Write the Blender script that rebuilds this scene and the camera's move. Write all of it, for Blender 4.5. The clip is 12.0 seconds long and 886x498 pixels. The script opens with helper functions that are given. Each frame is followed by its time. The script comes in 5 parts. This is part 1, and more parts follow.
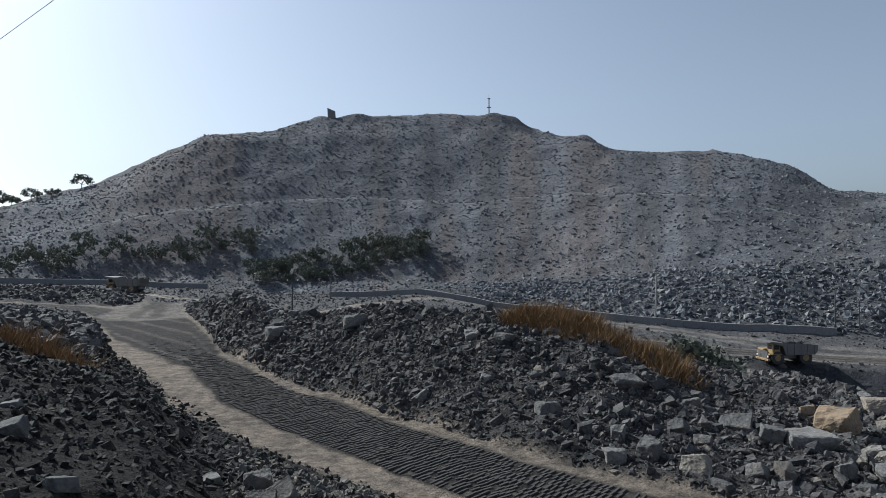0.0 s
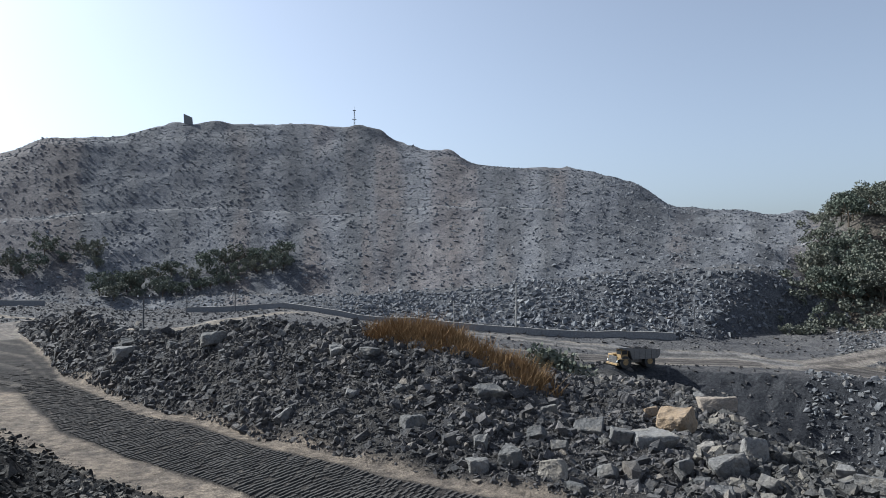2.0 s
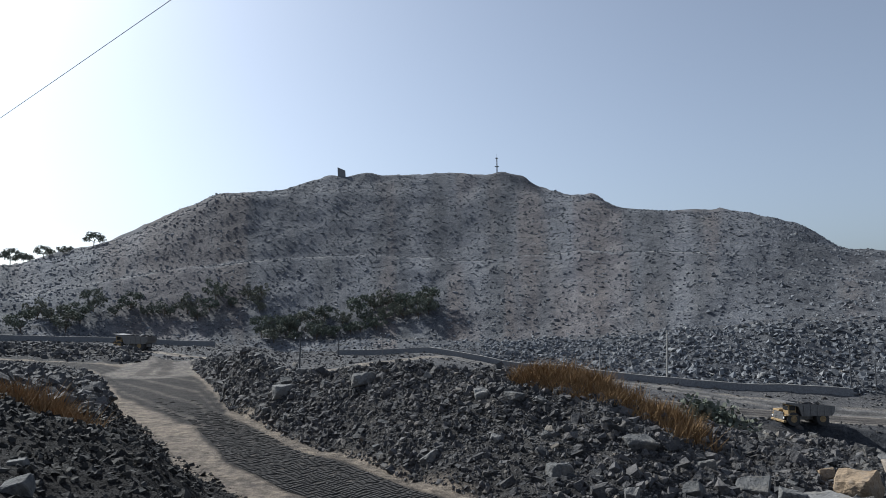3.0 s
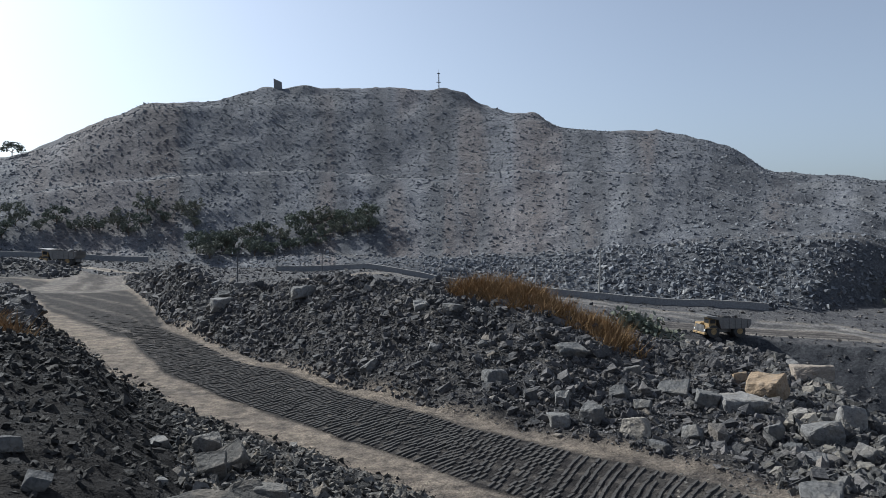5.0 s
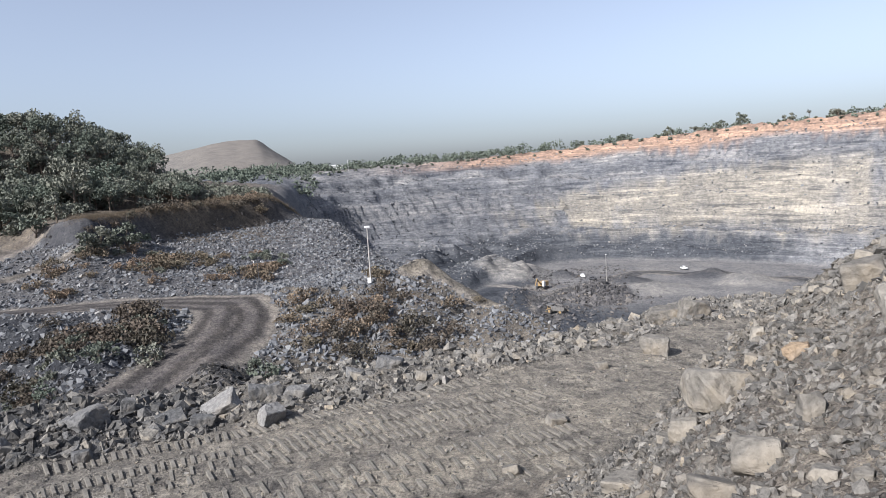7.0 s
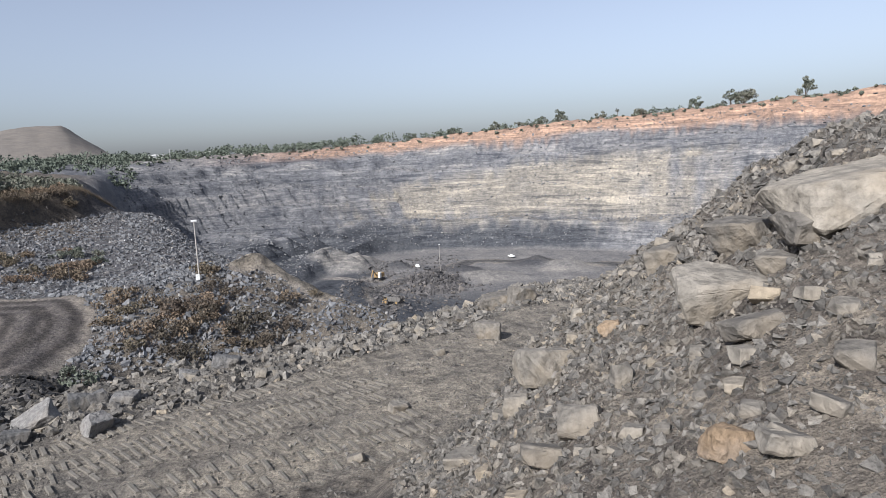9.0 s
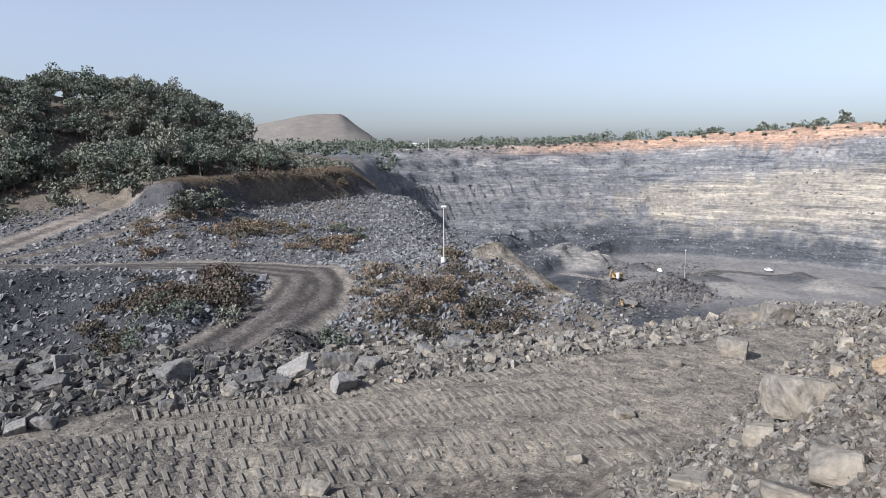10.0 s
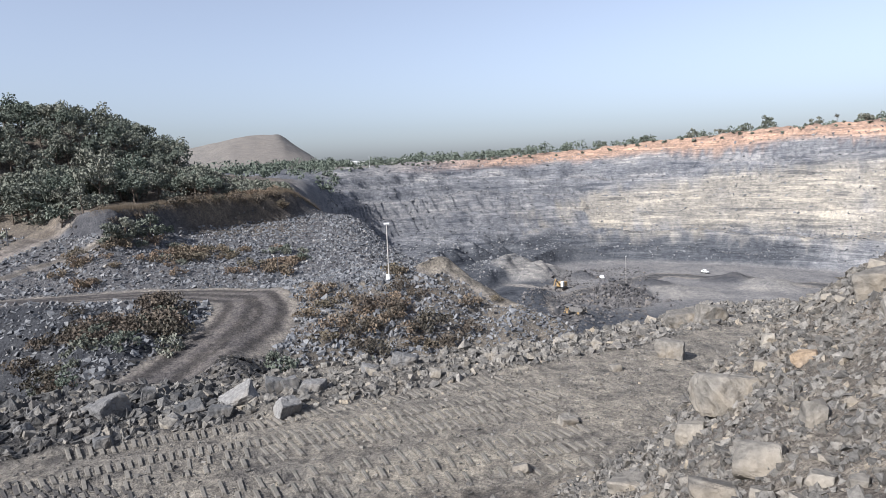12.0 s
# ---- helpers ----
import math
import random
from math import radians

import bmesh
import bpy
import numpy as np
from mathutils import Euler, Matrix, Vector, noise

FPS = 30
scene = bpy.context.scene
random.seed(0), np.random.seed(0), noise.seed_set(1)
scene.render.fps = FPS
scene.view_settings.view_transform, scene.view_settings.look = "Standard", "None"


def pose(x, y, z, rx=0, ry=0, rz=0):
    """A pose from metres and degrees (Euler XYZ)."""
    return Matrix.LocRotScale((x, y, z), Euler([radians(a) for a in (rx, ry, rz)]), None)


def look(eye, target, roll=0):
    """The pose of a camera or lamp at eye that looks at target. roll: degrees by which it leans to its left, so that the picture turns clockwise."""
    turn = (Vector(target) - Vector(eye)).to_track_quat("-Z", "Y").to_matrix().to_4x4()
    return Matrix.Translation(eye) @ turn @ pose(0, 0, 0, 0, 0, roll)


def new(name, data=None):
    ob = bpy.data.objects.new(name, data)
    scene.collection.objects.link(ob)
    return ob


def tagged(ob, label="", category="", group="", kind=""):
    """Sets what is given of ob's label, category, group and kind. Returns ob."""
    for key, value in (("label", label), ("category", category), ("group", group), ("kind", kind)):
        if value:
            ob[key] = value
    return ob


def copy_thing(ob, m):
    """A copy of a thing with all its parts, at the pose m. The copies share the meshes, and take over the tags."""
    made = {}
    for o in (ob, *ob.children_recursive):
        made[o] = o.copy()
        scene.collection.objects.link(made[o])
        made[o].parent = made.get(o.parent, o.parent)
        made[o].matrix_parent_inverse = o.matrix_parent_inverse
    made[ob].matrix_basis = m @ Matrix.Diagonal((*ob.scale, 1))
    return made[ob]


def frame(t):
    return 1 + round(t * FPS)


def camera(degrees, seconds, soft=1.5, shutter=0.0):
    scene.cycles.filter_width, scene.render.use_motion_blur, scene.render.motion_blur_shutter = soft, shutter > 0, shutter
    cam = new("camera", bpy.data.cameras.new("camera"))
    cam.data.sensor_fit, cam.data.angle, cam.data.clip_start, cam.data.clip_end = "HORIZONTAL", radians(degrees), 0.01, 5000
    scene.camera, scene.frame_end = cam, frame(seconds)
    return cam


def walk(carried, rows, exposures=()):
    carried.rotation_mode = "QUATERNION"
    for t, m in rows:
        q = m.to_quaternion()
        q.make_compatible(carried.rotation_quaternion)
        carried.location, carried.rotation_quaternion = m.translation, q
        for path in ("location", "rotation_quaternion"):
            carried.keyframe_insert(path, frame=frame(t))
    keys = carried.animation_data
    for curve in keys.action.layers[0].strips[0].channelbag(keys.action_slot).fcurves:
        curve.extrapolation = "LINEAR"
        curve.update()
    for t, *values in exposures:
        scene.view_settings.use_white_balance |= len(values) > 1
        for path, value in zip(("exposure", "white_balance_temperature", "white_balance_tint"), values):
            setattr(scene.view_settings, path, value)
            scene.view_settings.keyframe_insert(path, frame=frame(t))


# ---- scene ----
cam = camera(65.4, 12.0, soft=0.55)
PATH = [
    (0.0, pose(-0.01, 0.07, 0.09, 90.51, 0.21, 0.66)),
    (0.5, pose(0.04, 0.04, 0.11, 89.56, 0.19, 1.30)),
    (1.0, pose(0.08, 0.04, 0.12, 89.58, 0.47, -4.14)),
    (1.5, pose(0.16, 0.03, 0.12, 89.94, 0.88, -14.14)),
    (2.0, pose(0.01, 0.05, 0.18, 91.44, 0.51, -10.45)),
    (2.5, pose(-0.03, 0.01, 0.14, 93.61, 0.71, 0.01)),
    (2.7, pose(-0.04, 0.01, 0.12, 95.52, 0.55, 0.96)),
    (4.3, pose(-0.12, -0.05, -0.13, 89.25, -1.60, 1.95)),
    (4.5, pose(-0.14, -0.00, -0.11, 88.18, -1.47, -0.10)),
    (5.0, pose(-0.08, -0.04, -0.13, 88.51, -0.35, -3.65)),
    (5.5, pose(-0.10, 0.03, -0.18, 84.26, 3.44, -16.62)),
    (6.0, pose(-0.01, 0.05, -0.13, 79.98, 4.74, -16.79)),
    (6.2, pose(0.11, -0.01, -0.03, 81.08, 3.29, -26.83)),
    (6.5, pose(0.11, -0.04, -0.03, 85.02, 2.19, -49.00)),
    (7.0, pose(0.17, -0.02, -0.05, 83.42, 3.36, -82.35)),
    (7.3, pose(0.15, -0.05, -0.03, 84.20, 4.26, -91.71)),
    (7.5, pose(0.01, -0.04, -0.01, 84.01, 3.89, -95.46)),
    (7.7, pose(-0.11, -0.07, 0.00, 84.03, 3.31, -97.26)),
    (9.3, pose(-0.14, 0.09, 0.02, 80.61, 2.70, -94.59)),
    (9.5, pose(-0.03, 0.09, 0.01, 81.71, 1.16, -86.26)),
    (10.0, pose(0.02, 0.06, -0.02, 82.13, 0.25, -75.79)),
    (10.5, pose(0.01, -0.01, -0.03, 81.57, 0.98, -71.34)),
    (11.0, pose(-0.01, -0.02, -0.03, 82.37, 1.80, -70.65)),
    (11.5, pose(0.00, -0.05, -0.02, 84.19, 1.38, -72.29)),
    (12.0, pose(0.00, -0.12, 0.00, 83.33, 2.30, -80.62)),
]
walk(cam, PATH, exposures=[(0, 0.03, 5950, 5), (0.5, -0.02, 5950, 5), (1.0, 0.22, 5950, 5), (1.5, 0.25, 5950, 5), (2.0, 0.5, 6000, 6), (2.7, 0.15, 6000, 6), (4.3, 0.15, 6000, 6), (5.2, 0.3, 6000, 6), (5.5, 0.6, 6050, 8), (5.8, 1.6, 6100, 11), (6.05, 1.78, 6100, 11), (6.3, 1.62, 6100, 11), (6.9, 0.72, 6150, 12), (7.7, 0.52, 6150, 12), (9.3, 0.42, 6200, 12), (9.7, 0.68, 6100, 12), (12, 0.7, 6100, 12)])

# ---- daylight: a low winter sun beyond the left shoulder of the spoil hill ----
SUN_AZ, SUN_EL = -50.0, 37.0
world = bpy.data.worlds.new("sky")
scene.world = world
world.use_nodes = True
wn = world.node_tree.nodes
sky = wn.new("ShaderNodeTexSky")
sky.sky_type = "NISHITA"
sky.sun_disc = False
sky.sun_elevation, sky.sun_rotation = radians(SUN_EL), radians(SUN_AZ)
sky.air_density, sky.dust_density, sky.ozone_density = 1.0, 1.9, 3.0
wn["Background"].inputs["Strength"].default_value = 0.1
calm = wn.new("ShaderNodeHueSaturation")
calm.inputs["Saturation"].default_value = 0.5
pale = wn.new("ShaderNodeMix")
pale.data_type, pale.blend_type = "RGBA", "MULTIPLY"
pale.inputs[0].default_value, pale.inputs[7].default_value = 1.0, (0.97, 1.0, 1.07, 1)
world.node_tree.links.new(sky.outputs["Color"], calm.inputs["Color"])
world.node_tree.links.new(calm.outputs["Color"], pale.inputs[6])
world.node_tree.links.new(pale.outputs[2], wn["Background"].inputs["Color"])
sun = new("sun", bpy.data.lights.new("sun", "SUN"))
sun.data.energy, sun.data.angle, sun.data.color = 5.0, radians(0.6), (1.0, 0.965, 0.91)
sun_from = Vector((math.sin(radians(SUN_AZ)) * math.cos(radians(SUN_EL)), math.cos(radians(SUN_AZ)) * math.cos(radians(SUN_EL)), math.sin(radians(SUN_EL))))
sun.matrix_world = look(sun_from * 100, (0, 0, 0))

# ---- materials ----
def material(name, build):
    m = bpy.data.materials.new(name)
    m.use_nodes = True
    build(m.node_tree, m.node_tree.nodes["Principled BSDF"])
    return m


def node(nt, kind, **values):
    n = nt.nodes.new(kind)
    for key, v in values.items():
        n.inputs[key.replace("_", " ")].default_value = v
    return n


def ramp(nt, fac, stops):
    r = nt.nodes.new("ShaderNodeValToRGB")
    while len(r.color_ramp.elements) < len(stops):
        r.color_ramp.elements.new(0.5)
    for e, (p, c) in zip(r.color_ramp.elements, stops):
        e.position, e.color = p, (*c, 1) if len(c) == 3 else c
    nt.links.new(fac, r.inputs["Fac"])
    return r.outputs["Color"]


def mixed(nt, fac, a, b, blend="MIX"):
    n = nt.nodes.new("ShaderNodeMix")
    n.data_type, n.blend_type = "RGBA", blend
    for socket, v in ((n.inputs[0], fac), (n.inputs[6], a), (n.inputs[7], b)):
        if isinstance(v, (int, float)):
            socket.default_value = v
        elif isinstance(v, tuple):
            socket.default_value = (*v, 1)
        else:
            nt.links.new(v, socket)
    return n.outputs[2]


def noise_of(nt, scale, detail=4.0, rough=0.6, kind="Object"):
    tc = nt.nodes.new("ShaderNodeTexCoord")
    n = node(nt, "ShaderNodeTexNoise", Scale=scale, Detail=detail, Roughness=rough)
    nt.links.new(tc.outputs[kind], n.inputs["Vector"])
    return n.outputs["Fac"]


def bumped(nt, bsdf, heights, strength=0.5):
    last = None
    for h, dist in heights:
        b = node(nt, "ShaderNodeBump", Strength=strength, Distance=dist)
        nt.links.new(h, b.inputs["Height"])
        if last:
            nt.links.new(last, b.inputs["Normal"])
        last = b.outputs["Normal"]
    nt.links.new(last, bsdf.inputs["Normal"])


def soil_nodes(nt, bsdf):
    """Broken ground: the soil colour of each zone, speckled by stones, dust and damp at several scales; bedding in the pit wall."""
    at_ = nt.nodes.new("ShaderNodeAttribute")
    at_.attribute_name = "soil"
    grit = noise_of(nt, 14.0, 6.0, 0.75)
    fine = noise_of(nt, 2.2, 8.0, 0.75)
    mid = noise_of(nt, 0.45, 7.0, 0.7)
    wide = noise_of(nt, 0.06, 5.0, 0.6)
    c = mixed(nt, 1.0, at_.outputs["Color"], ramp(nt, grit, [(0.34, (0.58, 0.58, 0.6)), (0.66, (1.4, 1.38, 1.35))]), "MULTIPLY")
    c = mixed(nt, 1.0, c, ramp(nt, fine, [(0.36, (0.5, 0.5, 0.53)), (0.64, (1.46, 1.44, 1.4))]), "MULTIPLY")
    c = mixed(nt, 1.0, c, ramp(nt, mid, [(0.32, (0.65, 0.66, 0.7)), (0.68, (1.32, 1.3, 1.26))]), "MULTIPLY")
    c = mixed(nt, 1.0, c, ramp(nt, wide, [(0.3, (0.8, 0.81, 0.84)), (0.7, (1.2, 1.18, 1.14))]), "MULTIPLY")
    tc = nt.nodes.new("ShaderNodeTexCoord")
    squash = nt.nodes.new("ShaderNodeMapping")
    squash.inputs["Scale"].default_value = (0.025, 0.025, 0.3)
    nt.links.new(tc.outputs["Object"], squash.inputs["Vector"])
    beds = node(nt, "ShaderNodeTexNoise", Scale=1.0, Detail=5.0, Roughness=0.62)
    nt.links.new(squash.outputs["Vector"], beds.inputs["Vector"])
    bedded = mixed(nt, 1.0, c, ramp(nt, beds.outputs["Fac"], [(0.36, (0.5, 0.52, 0.56)), (0.46, (1.1, 1.1, 1.1)), (0.51, (0.7, 0.71, 0.73)), (0.62, (1.38, 1.36, 1.32))]), "MULTIPLY")
    c = mixed(nt, at_.outputs["Alpha"], c, bedded)
    nt.links.new(c, bsdf.inputs["Base Color"])
    bsdf.inputs["Roughness"].default_value = 0.95
    bsdf.inputs["Specular IOR Level"].default_value = 0.15
    bumped(nt, bsdf, [(grit, 0.08), (fine, 0.3), (mid, 0.7)], 0.85)


def rock_nodes(a, b, vein, scale=2.0, spread=0.5):
    def build(nt, bsdf):
        geo = nt.nodes.new("ShaderNodeNewGeometry")
        c = ramp(nt, geo.outputs["Random Per Island"], [(0.0, a), (0.6, tuple((p + q) / 2 for p, q in zip(a, b))), (0.93, b), (1.0, vein)])
        grain = noise_of(nt, scale * 6, 6.0, 0.7)
        wide = noise_of(nt, scale, 4.0, 0.6)
        c = mixed(nt, 1.0, c, ramp(nt, grain, [(0.25, (1 - spread,) * 3), (0.75, (1 + spread,) * 3)]), "MULTIPLY")
        c = mixed(nt, ramp(nt, wide, [(0.5, (0, 0, 0)), (0.72, (0.5, 0.5, 0.5))]), c, vein)
        nt.links.new(c, bsdf.inputs["Base Color"])
        bsdf.inputs["Roughness"].default_value = 0.85
        bsdf.inputs["Specular IOR Level"].default_value = 0.3
        bumped(nt, bsdf, [(grain, 0.06), (wide, 0.18)], 0.9)
    return build


SOIL = material("broken_ground", soil_nodes)
ROCK_DARK = material("dark_shale", rock_nodes((0.042, 0.042, 0.044), (0.13, 0.122, 0.12), (0.17, 0.146, 0.12), 2.0, 0.6))
ROCK_GREY = material("grey_sandstone", rock_nodes((0.085, 0.08, 0.073), (0.22, 0.205, 0.182), (0.29, 0.245, 0.185), 2.0, 0.55))
ROCK_EDGE = material("edge_shale", rock_nodes((0.042, 0.041, 0.04), (0.125, 0.12, 0.114), (0.22, 0.195, 0.16), 2.0, 0.55))
ROCK_WALL = material("wall_spoil", rock_nodes((0.08, 0.083, 0.09), (0.19, 0.193, 0.198), (0.26, 0.245, 0.225), 0.4, 0.4))
# coaly shale, darkened further for the shade on the near slope and steep cut
ROCK_COAL_SHADE = material("coaly_shale_shaded", rock_nodes((0.015, 0.0145, 0.0145), (0.052, 0.049, 0.046), (0.092, 0.079, 0.062)))
ROCK_TOE = material("toe_shale", rock_nodes((0.05, 0.047, 0.043), (0.185, 0.173, 0.157), (0.25, 0.208, 0.16), 2.4, 0.6))
# bluish tone of the hill blocks imitates the haze before them
ROCK_FAR = material("hill_spoil", rock_nodes((0.09, 0.095, 0.106), (0.175, 0.182, 0.195), (0.27, 0.264, 0.256), 0.4, 0.35))

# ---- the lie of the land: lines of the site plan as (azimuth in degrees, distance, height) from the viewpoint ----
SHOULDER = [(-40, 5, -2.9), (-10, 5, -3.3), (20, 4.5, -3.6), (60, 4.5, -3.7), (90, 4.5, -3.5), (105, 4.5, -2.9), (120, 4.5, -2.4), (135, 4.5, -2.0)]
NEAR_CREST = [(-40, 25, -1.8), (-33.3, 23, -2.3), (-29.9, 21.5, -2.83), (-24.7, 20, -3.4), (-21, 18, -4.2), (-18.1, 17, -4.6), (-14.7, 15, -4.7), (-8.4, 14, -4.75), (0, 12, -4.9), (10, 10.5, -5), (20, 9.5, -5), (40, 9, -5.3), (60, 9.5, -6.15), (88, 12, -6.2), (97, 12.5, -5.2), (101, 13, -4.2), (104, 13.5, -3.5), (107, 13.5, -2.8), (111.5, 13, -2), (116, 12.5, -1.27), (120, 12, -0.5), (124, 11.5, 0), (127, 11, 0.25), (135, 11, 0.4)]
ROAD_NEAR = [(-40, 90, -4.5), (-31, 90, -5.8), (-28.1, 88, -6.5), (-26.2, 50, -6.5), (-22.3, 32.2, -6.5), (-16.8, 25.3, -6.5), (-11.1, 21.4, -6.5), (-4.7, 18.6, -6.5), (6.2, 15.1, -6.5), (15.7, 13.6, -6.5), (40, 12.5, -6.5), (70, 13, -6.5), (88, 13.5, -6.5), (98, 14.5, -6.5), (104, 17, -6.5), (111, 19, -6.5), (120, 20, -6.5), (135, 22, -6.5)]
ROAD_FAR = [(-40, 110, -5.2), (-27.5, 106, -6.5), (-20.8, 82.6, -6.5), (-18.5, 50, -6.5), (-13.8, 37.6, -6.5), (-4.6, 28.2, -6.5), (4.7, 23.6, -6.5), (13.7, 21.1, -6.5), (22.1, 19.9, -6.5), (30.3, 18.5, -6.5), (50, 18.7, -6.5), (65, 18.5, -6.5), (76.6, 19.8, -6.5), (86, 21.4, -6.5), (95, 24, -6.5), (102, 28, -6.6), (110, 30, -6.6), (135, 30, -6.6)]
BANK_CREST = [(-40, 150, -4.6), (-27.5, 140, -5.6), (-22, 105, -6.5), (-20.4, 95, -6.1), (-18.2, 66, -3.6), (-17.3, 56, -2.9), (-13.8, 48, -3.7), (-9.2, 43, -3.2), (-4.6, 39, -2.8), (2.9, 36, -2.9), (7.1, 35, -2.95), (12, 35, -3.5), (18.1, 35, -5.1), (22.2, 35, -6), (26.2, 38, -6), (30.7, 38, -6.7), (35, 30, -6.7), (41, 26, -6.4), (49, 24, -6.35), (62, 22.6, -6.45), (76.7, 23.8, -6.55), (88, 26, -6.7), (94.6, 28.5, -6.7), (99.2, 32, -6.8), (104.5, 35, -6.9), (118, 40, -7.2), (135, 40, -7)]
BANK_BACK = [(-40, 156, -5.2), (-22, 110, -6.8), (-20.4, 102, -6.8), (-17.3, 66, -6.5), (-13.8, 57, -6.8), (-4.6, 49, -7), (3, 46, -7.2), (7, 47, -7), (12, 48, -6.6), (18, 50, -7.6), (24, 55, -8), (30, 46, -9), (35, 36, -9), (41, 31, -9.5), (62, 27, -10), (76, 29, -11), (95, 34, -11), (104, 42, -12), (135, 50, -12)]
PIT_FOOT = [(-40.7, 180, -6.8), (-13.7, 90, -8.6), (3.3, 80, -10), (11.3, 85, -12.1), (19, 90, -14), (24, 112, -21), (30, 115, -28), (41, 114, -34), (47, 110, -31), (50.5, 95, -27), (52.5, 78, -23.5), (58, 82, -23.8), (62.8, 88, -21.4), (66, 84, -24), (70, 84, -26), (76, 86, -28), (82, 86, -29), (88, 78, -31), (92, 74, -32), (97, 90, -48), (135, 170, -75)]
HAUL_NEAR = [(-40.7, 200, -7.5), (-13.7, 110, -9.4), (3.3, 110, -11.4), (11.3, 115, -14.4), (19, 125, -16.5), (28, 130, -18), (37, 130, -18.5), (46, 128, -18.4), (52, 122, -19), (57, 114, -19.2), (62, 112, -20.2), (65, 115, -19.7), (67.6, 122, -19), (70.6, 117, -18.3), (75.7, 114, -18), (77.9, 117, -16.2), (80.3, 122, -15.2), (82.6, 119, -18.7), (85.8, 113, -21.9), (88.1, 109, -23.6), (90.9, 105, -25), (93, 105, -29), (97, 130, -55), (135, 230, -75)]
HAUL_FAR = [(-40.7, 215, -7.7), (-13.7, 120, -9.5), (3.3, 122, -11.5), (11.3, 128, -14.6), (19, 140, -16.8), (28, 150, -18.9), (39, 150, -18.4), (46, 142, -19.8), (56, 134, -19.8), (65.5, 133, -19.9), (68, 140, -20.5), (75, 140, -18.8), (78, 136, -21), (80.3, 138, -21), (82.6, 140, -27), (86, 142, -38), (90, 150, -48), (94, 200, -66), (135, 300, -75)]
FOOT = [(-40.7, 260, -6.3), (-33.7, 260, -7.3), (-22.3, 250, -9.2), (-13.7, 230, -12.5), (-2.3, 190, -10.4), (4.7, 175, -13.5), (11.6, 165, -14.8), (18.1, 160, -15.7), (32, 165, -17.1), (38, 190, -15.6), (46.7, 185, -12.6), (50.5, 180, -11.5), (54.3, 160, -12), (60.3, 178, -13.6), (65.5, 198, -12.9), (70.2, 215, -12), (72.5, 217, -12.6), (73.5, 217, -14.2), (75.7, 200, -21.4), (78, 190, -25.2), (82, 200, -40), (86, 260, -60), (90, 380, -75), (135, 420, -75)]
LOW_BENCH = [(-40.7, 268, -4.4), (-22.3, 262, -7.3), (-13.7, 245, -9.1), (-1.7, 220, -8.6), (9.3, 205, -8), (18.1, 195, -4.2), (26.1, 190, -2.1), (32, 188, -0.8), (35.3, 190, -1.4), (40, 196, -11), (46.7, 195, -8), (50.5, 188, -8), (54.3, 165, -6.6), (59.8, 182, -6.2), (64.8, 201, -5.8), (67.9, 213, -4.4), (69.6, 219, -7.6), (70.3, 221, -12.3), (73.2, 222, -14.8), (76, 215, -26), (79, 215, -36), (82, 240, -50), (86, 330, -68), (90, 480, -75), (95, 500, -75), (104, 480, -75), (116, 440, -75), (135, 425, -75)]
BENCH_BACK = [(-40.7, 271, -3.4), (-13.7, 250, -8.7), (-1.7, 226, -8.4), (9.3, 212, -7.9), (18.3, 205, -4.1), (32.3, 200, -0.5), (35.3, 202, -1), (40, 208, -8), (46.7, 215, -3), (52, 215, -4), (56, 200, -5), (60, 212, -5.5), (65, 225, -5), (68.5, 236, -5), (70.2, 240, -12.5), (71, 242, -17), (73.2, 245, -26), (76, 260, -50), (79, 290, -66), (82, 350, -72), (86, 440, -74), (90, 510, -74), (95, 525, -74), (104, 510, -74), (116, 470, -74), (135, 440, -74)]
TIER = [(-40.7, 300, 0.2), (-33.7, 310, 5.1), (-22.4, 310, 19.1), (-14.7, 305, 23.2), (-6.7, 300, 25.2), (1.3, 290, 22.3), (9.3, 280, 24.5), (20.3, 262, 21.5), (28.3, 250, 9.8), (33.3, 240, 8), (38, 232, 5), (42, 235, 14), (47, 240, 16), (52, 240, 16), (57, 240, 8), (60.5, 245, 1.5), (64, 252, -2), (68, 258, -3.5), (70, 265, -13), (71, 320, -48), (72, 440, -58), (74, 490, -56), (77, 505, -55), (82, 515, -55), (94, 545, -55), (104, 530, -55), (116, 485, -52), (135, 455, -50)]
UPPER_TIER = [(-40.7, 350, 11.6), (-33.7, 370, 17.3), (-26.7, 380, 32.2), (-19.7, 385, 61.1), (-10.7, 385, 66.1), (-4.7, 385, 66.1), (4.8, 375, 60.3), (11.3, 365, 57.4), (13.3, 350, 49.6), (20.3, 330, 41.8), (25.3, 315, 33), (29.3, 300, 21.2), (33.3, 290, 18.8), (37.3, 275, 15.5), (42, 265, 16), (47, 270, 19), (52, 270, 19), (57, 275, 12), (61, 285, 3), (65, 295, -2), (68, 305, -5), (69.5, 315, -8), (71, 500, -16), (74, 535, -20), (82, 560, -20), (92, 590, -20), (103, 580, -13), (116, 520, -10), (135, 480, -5)]
